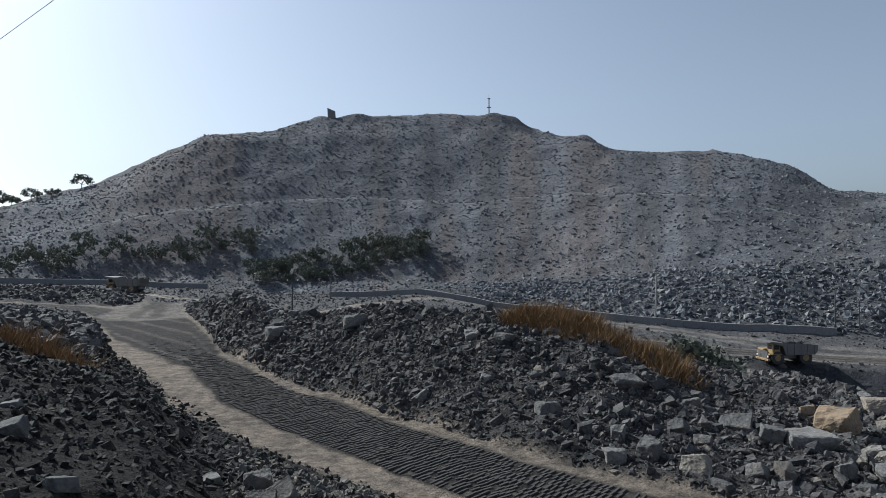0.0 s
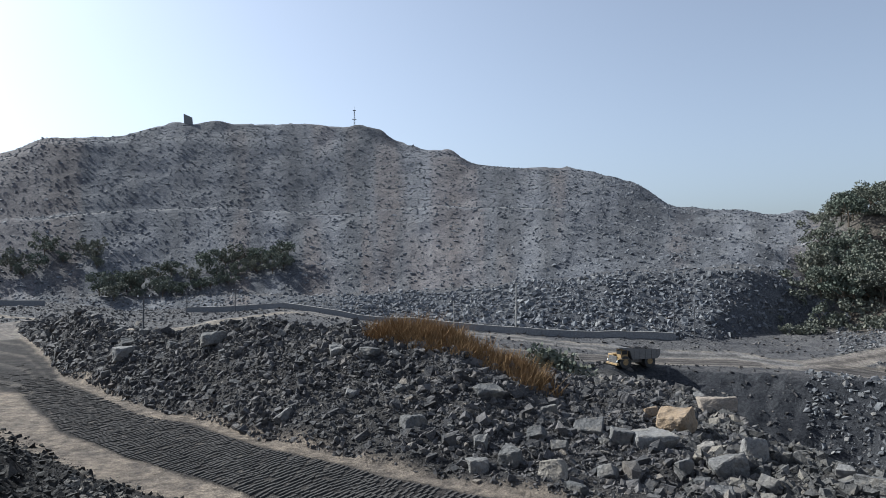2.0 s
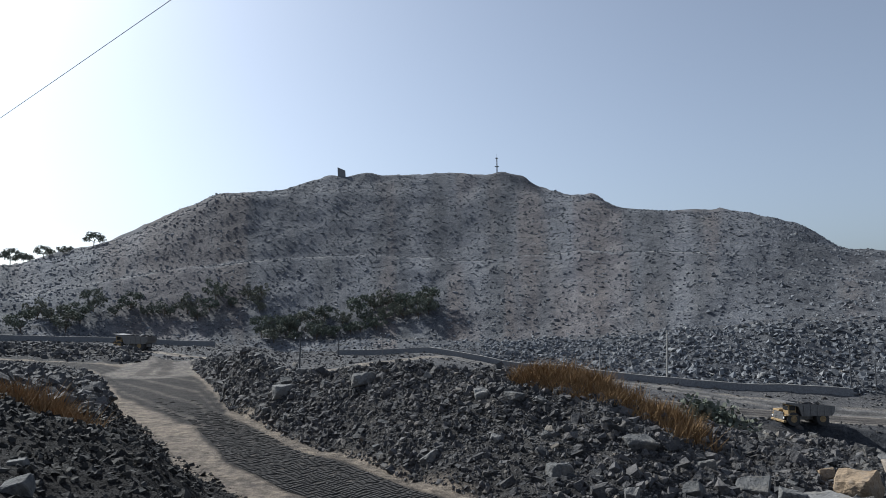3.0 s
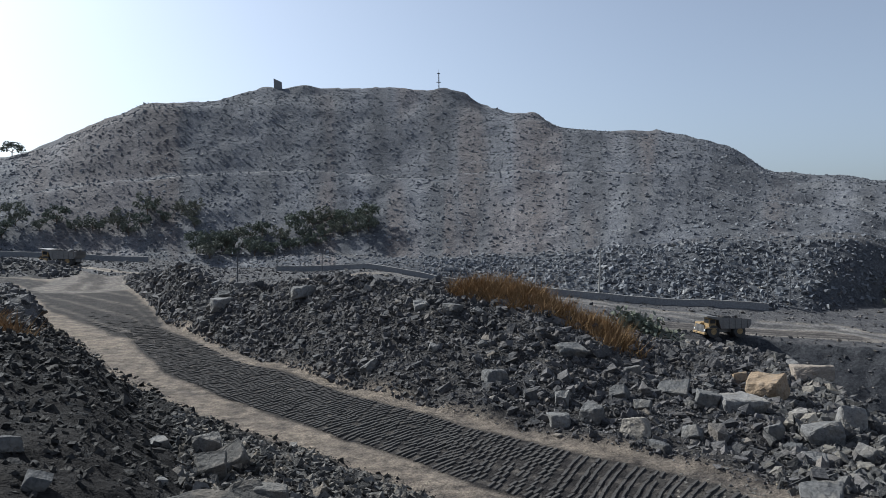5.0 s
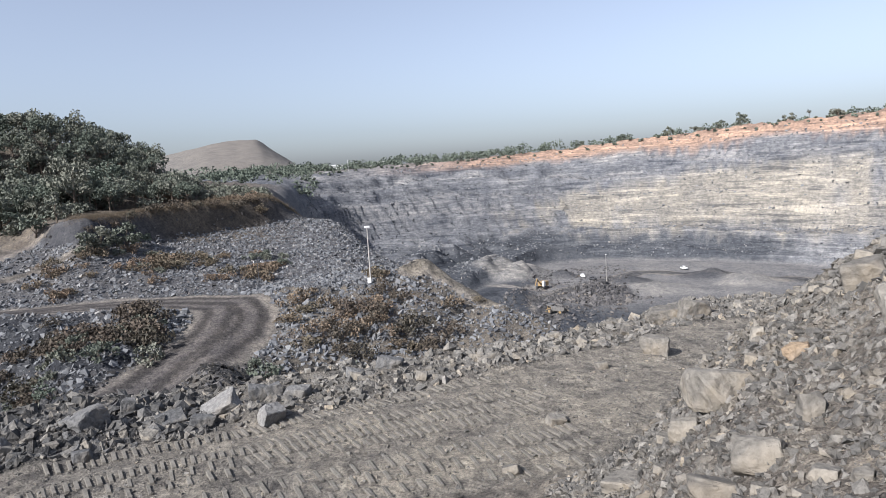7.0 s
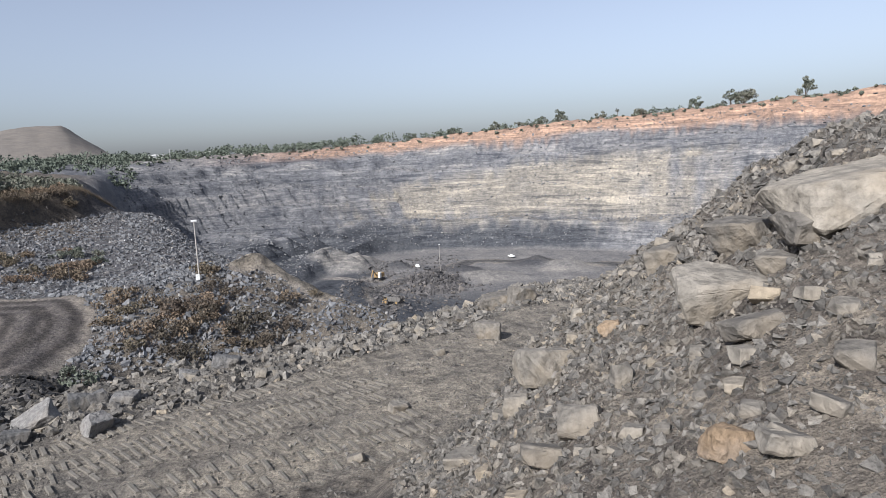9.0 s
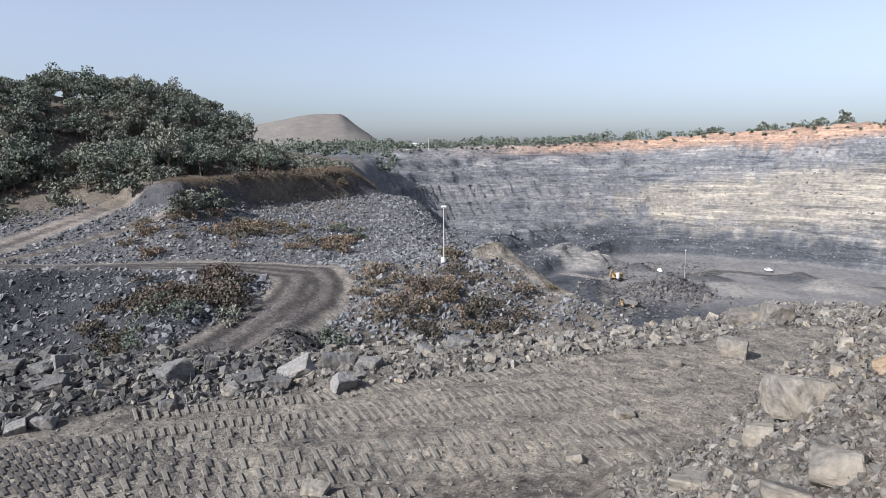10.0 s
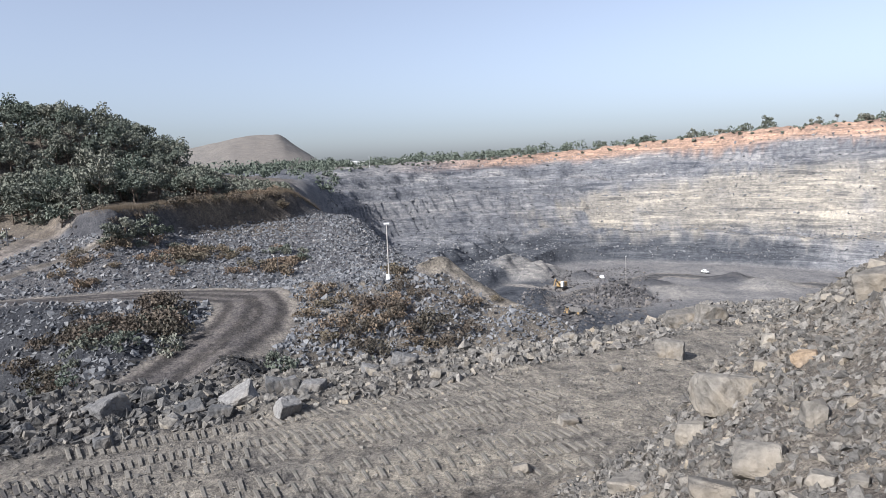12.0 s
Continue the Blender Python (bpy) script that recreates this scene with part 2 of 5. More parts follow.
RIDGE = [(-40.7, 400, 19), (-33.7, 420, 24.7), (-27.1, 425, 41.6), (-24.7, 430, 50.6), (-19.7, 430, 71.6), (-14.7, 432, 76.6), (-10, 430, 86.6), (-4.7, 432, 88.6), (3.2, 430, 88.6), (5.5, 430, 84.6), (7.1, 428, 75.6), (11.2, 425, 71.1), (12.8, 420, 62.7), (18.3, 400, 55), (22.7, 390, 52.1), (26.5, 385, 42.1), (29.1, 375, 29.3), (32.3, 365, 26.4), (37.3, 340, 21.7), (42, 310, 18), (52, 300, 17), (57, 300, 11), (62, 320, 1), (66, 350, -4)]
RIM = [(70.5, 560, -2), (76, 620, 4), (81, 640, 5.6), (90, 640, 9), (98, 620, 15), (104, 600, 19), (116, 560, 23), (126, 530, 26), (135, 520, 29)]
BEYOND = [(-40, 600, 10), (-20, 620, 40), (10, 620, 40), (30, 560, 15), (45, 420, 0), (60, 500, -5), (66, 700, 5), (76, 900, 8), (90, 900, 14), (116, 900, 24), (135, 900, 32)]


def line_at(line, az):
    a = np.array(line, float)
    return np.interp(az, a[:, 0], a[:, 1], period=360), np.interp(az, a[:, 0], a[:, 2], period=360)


def steps(a, b, rate):
    return np.geomspace(a, b, max(2, int(math.log(b / a) / rate)), endpoint=False)


AZ = np.concatenate([np.arange(-180, -42, 3.0), np.arange(-42, 138, 0.28), np.arange(138, 180, 3.0)])
RR = np.concatenate([[0.001, 0.2], steps(0.6, 9, 0.03), steps(9, 45, 0.012), steps(45, 100, 0.014), steps(100, 440, 0.009), steps(440, 660, 0.005), steps(660, 4600, 0.05), [4600.0]])


def lattice(ix, iy, k):
    h = np.sin(ix * 127.1 + iy * 311.7 + k * 74.7) * 43758.5453
    return h - np.floor(h)


def value_noise(x, y, k):
    ix, iy = np.floor(x), np.floor(y)
    fx, fy = x - ix, y - iy
    fx, fy = fx * fx * (3 - 2 * fx), fy * fy * (3 - 2 * fy)
    a, b, c, d = (lattice(ix + i, iy + j, k) for i, j in ((0, 0), (1, 0), (0, 1), (1, 1)))
    return (a + (b - a) * fx) * (1 - fy) + (c + (d - c) * fx) * fy - 0.5


def fractal(x, y, size, k, octaves=4, gain=0.55):
    total, amp = 0.0, 1.0
    for o in range(octaves):
        total = total + amp * value_noise(x / size, y / size, k + o)
        size, amp = size / 2.1, amp * gain
    return total


ZONES = ("knoll", "knoll", "road_side", "road", "bank", "bank", "slope", "face", "haul", "verge", "low_face", "bench", "tier", "berm", "upper", "top", "beyond", "far")
ROUGH = {"knoll": 0.35, "road_side": 0.3, "road": 0.06, "bank": 0.9, "slope": 0.9, "face": 2.0, "haul": 0.15, "verge": 0.5, "low_face": 1.8, "bench": 1.0, "tier": 2.2, "berm": 1.2, "upper": 2.2, "top": 2.6, "beyond": 4.0, "far": 2.0}


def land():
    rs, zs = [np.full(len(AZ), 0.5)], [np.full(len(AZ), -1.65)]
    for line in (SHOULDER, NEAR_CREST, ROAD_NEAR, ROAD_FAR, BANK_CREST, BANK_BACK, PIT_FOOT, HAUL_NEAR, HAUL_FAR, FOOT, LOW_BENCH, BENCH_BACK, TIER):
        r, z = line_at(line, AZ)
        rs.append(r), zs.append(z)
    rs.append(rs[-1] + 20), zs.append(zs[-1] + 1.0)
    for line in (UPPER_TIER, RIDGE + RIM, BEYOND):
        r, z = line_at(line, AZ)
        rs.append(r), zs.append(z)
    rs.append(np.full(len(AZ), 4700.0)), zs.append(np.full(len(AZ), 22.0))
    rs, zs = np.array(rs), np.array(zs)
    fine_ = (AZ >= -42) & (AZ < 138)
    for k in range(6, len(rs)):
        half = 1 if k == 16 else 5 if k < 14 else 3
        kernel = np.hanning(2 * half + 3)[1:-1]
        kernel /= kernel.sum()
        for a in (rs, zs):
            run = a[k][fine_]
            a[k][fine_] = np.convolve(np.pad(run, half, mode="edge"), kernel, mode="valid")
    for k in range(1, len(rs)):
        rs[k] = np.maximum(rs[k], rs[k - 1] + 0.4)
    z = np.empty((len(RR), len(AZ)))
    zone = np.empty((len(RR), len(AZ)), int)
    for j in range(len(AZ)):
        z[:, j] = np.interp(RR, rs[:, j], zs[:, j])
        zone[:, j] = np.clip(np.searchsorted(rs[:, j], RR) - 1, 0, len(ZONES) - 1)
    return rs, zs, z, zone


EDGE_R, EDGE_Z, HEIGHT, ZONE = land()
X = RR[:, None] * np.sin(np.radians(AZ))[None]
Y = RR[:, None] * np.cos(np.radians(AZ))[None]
rough = np.array([ROUGH[z] for z in ZONES])[ZONE]
for _ in range(3):
    rough[1:-1] = (rough[:-2] + 2 * rough[1:-1] + rough[2:]) / 4
HAIRPIN = [(16, 128), (28, 140), (36, 144), (45, 137), (56, 129), (61, 124), (64.2, 118), (64.9, 111), (64.2, 102), (61.9, 93), (59.3, 87), (56.5, 80.5), (53.3, 75)]


def away(line):
    """How far each spot of the land is from a line of the plan."""
    pts = np.array([(q * math.sin(radians(a)), q * math.cos(radians(a))) for a, q in line])
    d = np.full(X.shape, 1e9)
    for p, q in zip(pts[:-1], pts[1:]):
        u = q - p
        t = np.clip(((X - p[0]) * u[0] + (Y - p[1]) * u[1]) / (u @ u), 0, 1)
        d = np.minimum(d, np.hypot(X - p[0] - t * u[0], Y - p[1] - t * u[1]))
    return d


road_calm = np.clip((away(HAIRPIN) - 5.5) / 4, 0.03, 1)
rough = rough * road_calm
HEIGHT = HEIGHT + rough * 0.5 * fractal(X, Y, 2.0, 3, 3) * (np.clip(RR / 20, 0.3, 1) * np.clip(1.5 - RR / 200, 0, 1))[:, None] + rough * fractal(X, Y, 14.0, 11, 4) * np.clip((RR[:, None] - 30) / 60, 0, 1) * road_calm
# clods and small hollows of the trodden and tipped ground close by
near_ = np.clip((RR - 3) / 4, 0, 1)[:, None] * np.clip((48 - RR) / 12, 0, 1)[:, None]
HEIGHT += near_ * fractal(X, Y, 0.75, 61, 3) * np.where(ZONE == 3, 0.05 + 0.02 * np.clip((AZ[None] - 24) / 10, 0, 1), 0.16)
# a far flat-topped tip beyond the plain
far_az = np.degrees(np.arctan2(X, Y))
tip_side = np.where(far_az < 66.8, (66.8 - far_az) / 14.0, (far_az - 66.8) / 4.0) + 0.12 * fractal(X, Y, 160.0, 33, 4)
HEIGHT += np.clip(1.2 - np.maximum(tip_side, 0), 0, 1) * np.clip(1.2 - np.abs(RR[:, None] - 1500) / 500, 0, 1) * 72
# blasted benches of the far pit wall
wall_zone = np.clip((AZ[None] - 71) / 4, 0, 1) * np.clip((RR[:, None] - 230) / 20, 0, 1) * np.clip((HEIGHT + 72) / 5, 0, 1) * np.clip((700 - RR[:, None]) / 30, 0, 1)
wall_zone *= np.clip((EDGE_Z[16][None] - HEIGHT - 6) / 5, 0, 1)
step_z = HEIGHT + 8 * fractal(X, Y, 90.0, 21, 3) + 3.5 * fractal(X, Y, 26.0, 25, 3)
frac = step_z / 13 - np.floor(step_z / 13)
HEIGHT += wall_zone * 13 * (np.clip((frac - 0.5) / 0.28, 0, 1) - frac) * 0.95

# heaps of spoil and coal on the pit floor: bearing, distance, reach, height, pale or dark
HEAPS = [(86.8, 465, 20, 11, 1), (88.3, 448, 14, 8, 1), (89.2, 470, 15, 7, 1), (91.8, 455, 12, 6, 0), (93.2, 385, 17, 5, 0), (95.2, 395, 20, 6, 0), (97.4, 430, 15, 5, 0), (99.5, 405, 22, 4, 1), (103, 450, 18, 5, 0), (106, 430, 20, 5, 1)]
heap_w = np.zeros((2, *HEIGHT.shape))
for h_az, h_r, reach, tall, pale_ in HEAPS:
    d = np.hypot(X - h_r * math.sin(radians(h_az)), Y - h_r * math.cos(radians(h_az))) / reach + 0.35 * fractal(X, Y, 12.0, 47, 3)
    cone_ = np.clip(1.0 - d, 0, 1)
    HEIGHT += tall * cone_
    heap_w[pale_] = np.maximum(heap_w[pale_], np.clip(cone_ * 4, 0, 1))


def ground(az, r):
    """The height of the land at bearings az and distances r."""
    fi = np.interp(r, RR, np.arange(len(RR)))
    fj = np.interp(az, AZ, np.arange(len(AZ)))
    i, j = np.minimum(fi.astype(int), len(RR) - 2), np.minimum(fj.astype(int), len(AZ) - 2)
    a, b = fi - i, fj - j
    return (HEIGHT[i, j] * (1 - a) + HEIGHT[i + 1, j] * a) * (1 - b) + (HEIGHT[i, j + 1] * (1 - a) + HEIGHT[i + 1, j + 1] * a) * b


def at(az, r, up=0.0):
    z = float(ground(np.array([float(az)]), np.array([float(r)]))[0])
    return Vector((r * math.sin(radians(az)), r * math.cos(radians(az)), z + up))


def smooth(x, a, b):
    t = np.clip((x - a) / (b - a), 0, 1)
    return t * t * (3 - 2 * t)


def tint(colour, weight, rgb):
    return colour * (1 - weight[..., None]) + np.array(rgb) * weight[..., None]


ROADS = [
    (HAIRPIN, 12.5, (0.125, 0.115, 0.108)),
    ([(37, 141), (42, 156), (45.8, 168), (49.6, 178), (53, 182)], 8, (0.22, 0.2, 0.18)),
    ([(40, 144), (45, 151), (49.5, 157), (53, 160), (57, 161)], 3.5, (0.22, 0.2, 0.175)),
    ([(-45, 215), (-33.5, 205), (-26, 185), (-18.1, 150), (-14.4, 104), (-12, 112), (-7, 150), (-2, 172)], 5, (0.34, 0.3, 0.25)),
    ([(-24, 82), (-23, 105), (-21.5, 130), (-19, 150)], 8, (0.2, 0.18, 0.16)),
    ([(-1, 178), (8, 160), (20, 150), (33, 152), (37, 143)], 7, (0.19, 0.185, 0.18)),
    ([(78.8, 118.5), (80.6, 121), (82.4, 118.5), (84.2, 115.5), (86, 112)], 4.5, (0.27, 0.245, 0.205)),
]
PIT_TRACK = ([(84, 200), (90.8, 308), (89.9, 369), (91.4, 397), (98, 470), (110, 440)], 15, (0.11, 0.11, 0.11))
PIT_TRACK_2 = ([(86, 420), (88.4, 400), (90.6, 420)], 9, (0.34, 0.32, 0.29))


def road_tint(c, road, width, rgb):
    """The colour of a trodden road with pale dusty edges, laid along a line of the plan."""
    d = away(road)
    d = d + 1.2 * fractal(X, Y, 8.0, 90, 3)
    rim = smooth(d, width * 0.36, width * 0.43)[..., None]
    rut = smooth(np.sin(d * 1.9 + 0.6), -0.2, 0.7)[..., None] * 0.5
    w = 1 - smooth(d, width * 0.48, width * 0.56)
    col = np.array(rgb) * (1 - rut) * (1 - rim) + np.array((0.215, 0.197, 0.172)) * rim
    return c * (1 - w[..., None]) + col * w[..., None]


def soil_colours():
    """Soil by zone: black shale with its shade coloured in and pale dust near the viewpoint, grey spoil tinged for haze
    on the hill, coal, grey, buff and red beds in the pit wall.
    """
    az = np.broadcast_to(AZ[None], HEIGHT.shape)
    r = np.broadcast_to(RR[:, None], HEIGHT.shape)
    names = np.array(ZONES)[ZONE]
    patch = fractal(X, Y, 9.0, 40, 4)
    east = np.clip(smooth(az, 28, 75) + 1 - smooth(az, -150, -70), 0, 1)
    c = np.zeros((*HEIGHT.shape, 3)) + np.array((0.2, 0.2, 0.2))

    def lay(zones, rgb, rgb_east=None, east=east):
        m = np.isin(names, zones)
        col = np.array(rgb) if rgb_east is None else np.array(rgb) * (1 - east[..., None]) + np.array(rgb_east) * east[..., None]
        c[m] = np.broadcast_to(col, c.shape)[m]

    # near slope: coaly soil, its own shade put into the dark colour
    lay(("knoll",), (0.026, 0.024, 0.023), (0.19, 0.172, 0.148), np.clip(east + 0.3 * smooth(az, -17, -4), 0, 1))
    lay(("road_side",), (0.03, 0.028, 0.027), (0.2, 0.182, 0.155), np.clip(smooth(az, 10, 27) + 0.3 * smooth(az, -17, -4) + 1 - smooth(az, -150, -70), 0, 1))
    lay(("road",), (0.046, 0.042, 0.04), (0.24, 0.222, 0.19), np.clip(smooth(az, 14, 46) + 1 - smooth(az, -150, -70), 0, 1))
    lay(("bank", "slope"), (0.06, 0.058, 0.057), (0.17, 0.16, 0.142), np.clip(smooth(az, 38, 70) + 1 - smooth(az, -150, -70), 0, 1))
    # cut below the haul road: its shade laid on as dark bluish soil
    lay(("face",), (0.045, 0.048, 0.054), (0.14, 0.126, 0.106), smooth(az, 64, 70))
    lay(("haul",), (0.09, 0.09, 0.093))
    lay(("verge", "bench"), (0.105, 0.105, 0.108))
    # hill soil tinged blue in place of haze
    lay(("low_face", "tier", "berm", "upper", "top", "beyond"), (0.118, 0.124, 0.135))
    # chutes of paler and rustier spoil down the hill, and its darker lowest lift
    hill = np.isin(names, ("low_face", "tier", "berm", "upper", "top")) & (az < 40)
    chute = fractal(az * 1.0, r / 160, 1.6, 120, 4) * 1.2 + 0.5 * fractal(X, Y, 40.0, 130, 3)
    c[hill] = (c * (1 + 0.55 * np.clip(chute, -0.35, 1.0))[..., None])[hill]
    rust = (smooth(fractal(az, r / 120, 3.0, 140, 3), 0.12, 0.4) * 0.5 * hill)
    c[:] = tint(c, rust, (0.15, 0.128, 0.12))
    c[hill & (names == "top")] *= 1.05
    lip = hill & (names == "berm")
    c[lip] = (0.2, 0.203, 0.207)
    low = (names == "low_face") & (az < 40) & (az > -4)
    c[low] = (0.09, 0.095, 0.104)
    # front of the cut bench: shade coloured in as dark bluish grey
    cut = (names == "low_face") & (az > 52) & (az < 73)
    c[cut] = (0.06, 0.062, 0.068)
    lay(("far",), (0.17, 0.165, 0.15))
    # pale trodden dust along both edges of the near road
    span = (r - EDGE_R[3][None]) / np.maximum(EDGE_R[4] - EDGE_R[3], 1)[None]
    wob = 0.08 * fractal(X, Y, 6.0, 55, 3)
    near_dust = smooth(az, -29.5, -28) * smooth(span + wob, -0.08, 0.0) * (1 - smooth(span + wob, 0.2, 0.25)) * (1 - smooth(az, 20, 28))
    far_dust = smooth(span + wob, 0.84, 0.9) * (1 - smooth(span + wob, 1.0, 1.1)) * (1 - smooth(az, 30, 45))
    c[:] = tint(c, np.clip(near_dust + 0.8 * far_dust, 0, 1), (0.26, 0.222, 0.18))
    # smooth dusty ribs between the lanes of crawler prints
    rib = smooth(np.cos(2 * math.pi * (span * 6.1 + 0.14 + 1.2 * wob)), 0.55, 0.95) * (names == "road") * smooth(span, 0.24, 0.3) * (1 - smooth(span, 0.8, 0.86)) * (1 - smooth(az, 20, 40))
    c[:] = tint(c, rib * 0.6, (0.15, 0.135, 0.118))
    # haul roads and tracks
    for row in ROADS:
        c[:] = road_tint(c, *row)
    # pit wall and pit floor
    pit = (smooth(az, 69, 73) * smooth(r, 215, 240))
    z = HEIGHT + 3 * fractal(X, Y, 60.0, 70, 3)
    wall = np.zeros_like(c) + np.array((0.15, 0.156, 0.166))
    # ledges tinted pale, with shadow lines painted along the feet of the risers
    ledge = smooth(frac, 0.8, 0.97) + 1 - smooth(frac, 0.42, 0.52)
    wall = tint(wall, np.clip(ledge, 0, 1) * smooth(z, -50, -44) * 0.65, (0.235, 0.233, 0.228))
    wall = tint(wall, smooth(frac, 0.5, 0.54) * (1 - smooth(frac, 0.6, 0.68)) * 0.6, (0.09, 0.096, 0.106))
    buff_top = np.interp(az, (90, 93, 101, 112, 125), (-34, -26, -15, -6, -2))
    buff = smooth(az + 10 * patch, 89, 95) * (1 - smooth(az + 8 * patch, 112, 119)) * smooth(z + 8 * patch, -58, -50) * (1 - smooth(z - buff_top, -2, 2))
    wall = tint(wall, buff * 0.8, (0.25, 0.232, 0.194))
    wash = smooth(fractal(az, r / 900, 1.1, 150, 4), 0.06, 0.3) * smooth(az, 84, 92) * smooth(z, -58, -48) * (1 - smooth(z - buff_top, 0, 6))
    wall = tint(wall, wash * 0.5, (0.29, 0.272, 0.234))
    coal = (1 - smooth(z + 3 * patch, -58, -54)) * (1 - smooth(az + 3 * patch, 107, 111))
    wall = tint(wall, coal, (0.07, 0.076, 0.085))
    wall = tint(wall, 1 - smooth(HEIGHT, -74, -72), (0.165, 0.164, 0.163))
    lift = smooth(az, 80, 110) * 12
    wall = tint(wall, smooth(z - lift, -4, 1) * smooth(az, 74, 88), (0.31, 0.215, 0.16))
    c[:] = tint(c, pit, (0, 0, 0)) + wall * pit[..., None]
    c[:] = road_tint(c, *PIT_TRACK)
    c[:] = road_tint(c, *PIT_TRACK_2)
    c[:] = tint(c, heap_w[0] * 0.8, (0.075, 0.076, 0.08))
    c[:] = tint(c, heap_w[1] * 0.8, (0.24, 0.232, 0.215))
    c[:] = tint(c, smooth(r, 660, 760) * smooth(az, 55, 66), (0.17, 0.157, 0.14))
    # dry scrub ground on the wooded knoll and its benches
    scrub = smooth(az, 38, 42) * (1 - smooth(az, 66, 71)) * smooth(r, 172, 186) * (1 - smooth(r, 400, 450))
    c[:] = tint(c, scrub * 0.8, (0.12, 0.1, 0.075))
    return c, pit * (1 - (1 - smooth(z, -73.5, -70)))


def grid_mesh(name, heights, colours, beds):
    nr, na = heights.shape
    co = np.stack([X, Y, heights], -1).reshape(-1, 3)
    i, j = np.meshgrid(np.arange(nr - 1), np.arange(na), indexing="ij")
    k = (j + 1) % na
    quads = np.stack([i * na + j, i * na + k, (i + 1) * na + k, (i + 1) * na + j], -1).reshape(-1, 4)
    quads = quads[:, ::-1]
    me = bpy.data.meshes.new(name)
    me.vertices.add(len(co))
    me.vertices.foreach_set("co", co.ravel())
    me.loops.add(quads.size)
    me.loops.foreach_set("vertex_index", quads.ravel().astype(np.int32))
    me.polygons.add(len(quads))
    me.polygons.foreach_set("loop_start", np.arange(0, quads.size, 4, dtype=np.int32))
    me.update(calc_edges=True)
    at_ = me.color_attributes.new("soil", "FLOAT_COLOR", "POINT")
    at_.data.foreach_set("color", np.concatenate([colours.reshape(-1, 3), beds.reshape(-1, 1)], 1).ravel())
    me.materials.append(SOIL)
    return me


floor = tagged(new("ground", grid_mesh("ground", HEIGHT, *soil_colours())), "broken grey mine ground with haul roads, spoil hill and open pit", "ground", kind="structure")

# ---- loose rock ----
def hull(points):
    bm = bmesh.new()
    for p in points:
        bm.verts.new(p)
    bmesh.ops.convex_hull(bm, input=bm.verts, use_existing_faces=False)
    loose = [v for v in bm.verts if not v.link_faces]
    bmesh.ops.delete(bm, geom=loose, context="VERTS")
    return bm


def rock_points(rng, n, flat=0.7):
    """Corners of an angular block: points pushed out towards a box."""
    p = rng.normal(size=(n, 3))
    p /= np.abs(p).max(1, keepdims=True) ** 0.9 * np.linalg.norm(p, axis=1, keepdims=True) ** 0.1
    return p * np.array((1.0, rng.uniform(0.6, 0.95), flat * rng.uniform(0.6, 1.0))) * 0.5


def block_points(rng, jitter=0.3, cuts=2):
    """Corners of a broken block: a skewed box with some corners knocked off."""
    p = []
    chipped = rng.choice(8, cuts, replace=False)
    for k in range(8):
        c = np.array([(k >> b & 1) - 0.5 for b in range(3)]) * (1 + rng.uniform(-jitter, jitter, 3))
        if k in chipped:
            for b in range(3):
                q = c.copy()
                q[b] *= rng.uniform(0.15, 0.55)
                p.append(q)
        else:
            p.append(c)
    return np.array(p) * np.array((1.0, rng.uniform(0.6, 0.95), rng.uniform(0.4, 0.8)))


def templates(seed, count, corners=8):
    rng = np.random.default_rng(seed)
    out = []
    for k in range(count):
        pts = block_points(rng, 0.42, 0)
        bm = hull(pts[rng.permutation(8)[:corners]] if corners < 8 else np.delete(pts, k % 8, 0) if k % 3 else pts)
        bmesh.ops.triangulate(bm, faces=bm.faces)
        bm.verts.index_update()
        out.append((np.array([v.co[:] for v in bm.verts]), np.array([[v.index for v in f.verts] for f in bm.faces])))
        bm.free()
    return out


def spins(rng, n, tip=0.6):
    a, b, c = rng.uniform(0, 2 * np.pi, n), rng.normal(0, tip, n), rng.normal(0, tip, n)
    ca, sa, cb, sb, cc, sc = np.cos(a), np.sin(a), np.cos(b), np.sin(b), np.cos(c), np.sin(c)
    o, i = np.zeros(n), np.ones(n)
    rz = np.array([[ca, -sa, o], [sa, ca, o], [o, o, i]]).transpose(2, 0, 1)
    ry = np.array([[cb, o, sb], [o, i, o], [-sb, o, cb]]).transpose(2, 0, 1)
    rx = np.array([[i, o, o], [o, cc, -sc], [o, sc, cc]]).transpose(2, 0, 1)
    return rz @ ry @ rx


SMALL = templates(5, 14)
SHARDS = templates(9, 12, 6)


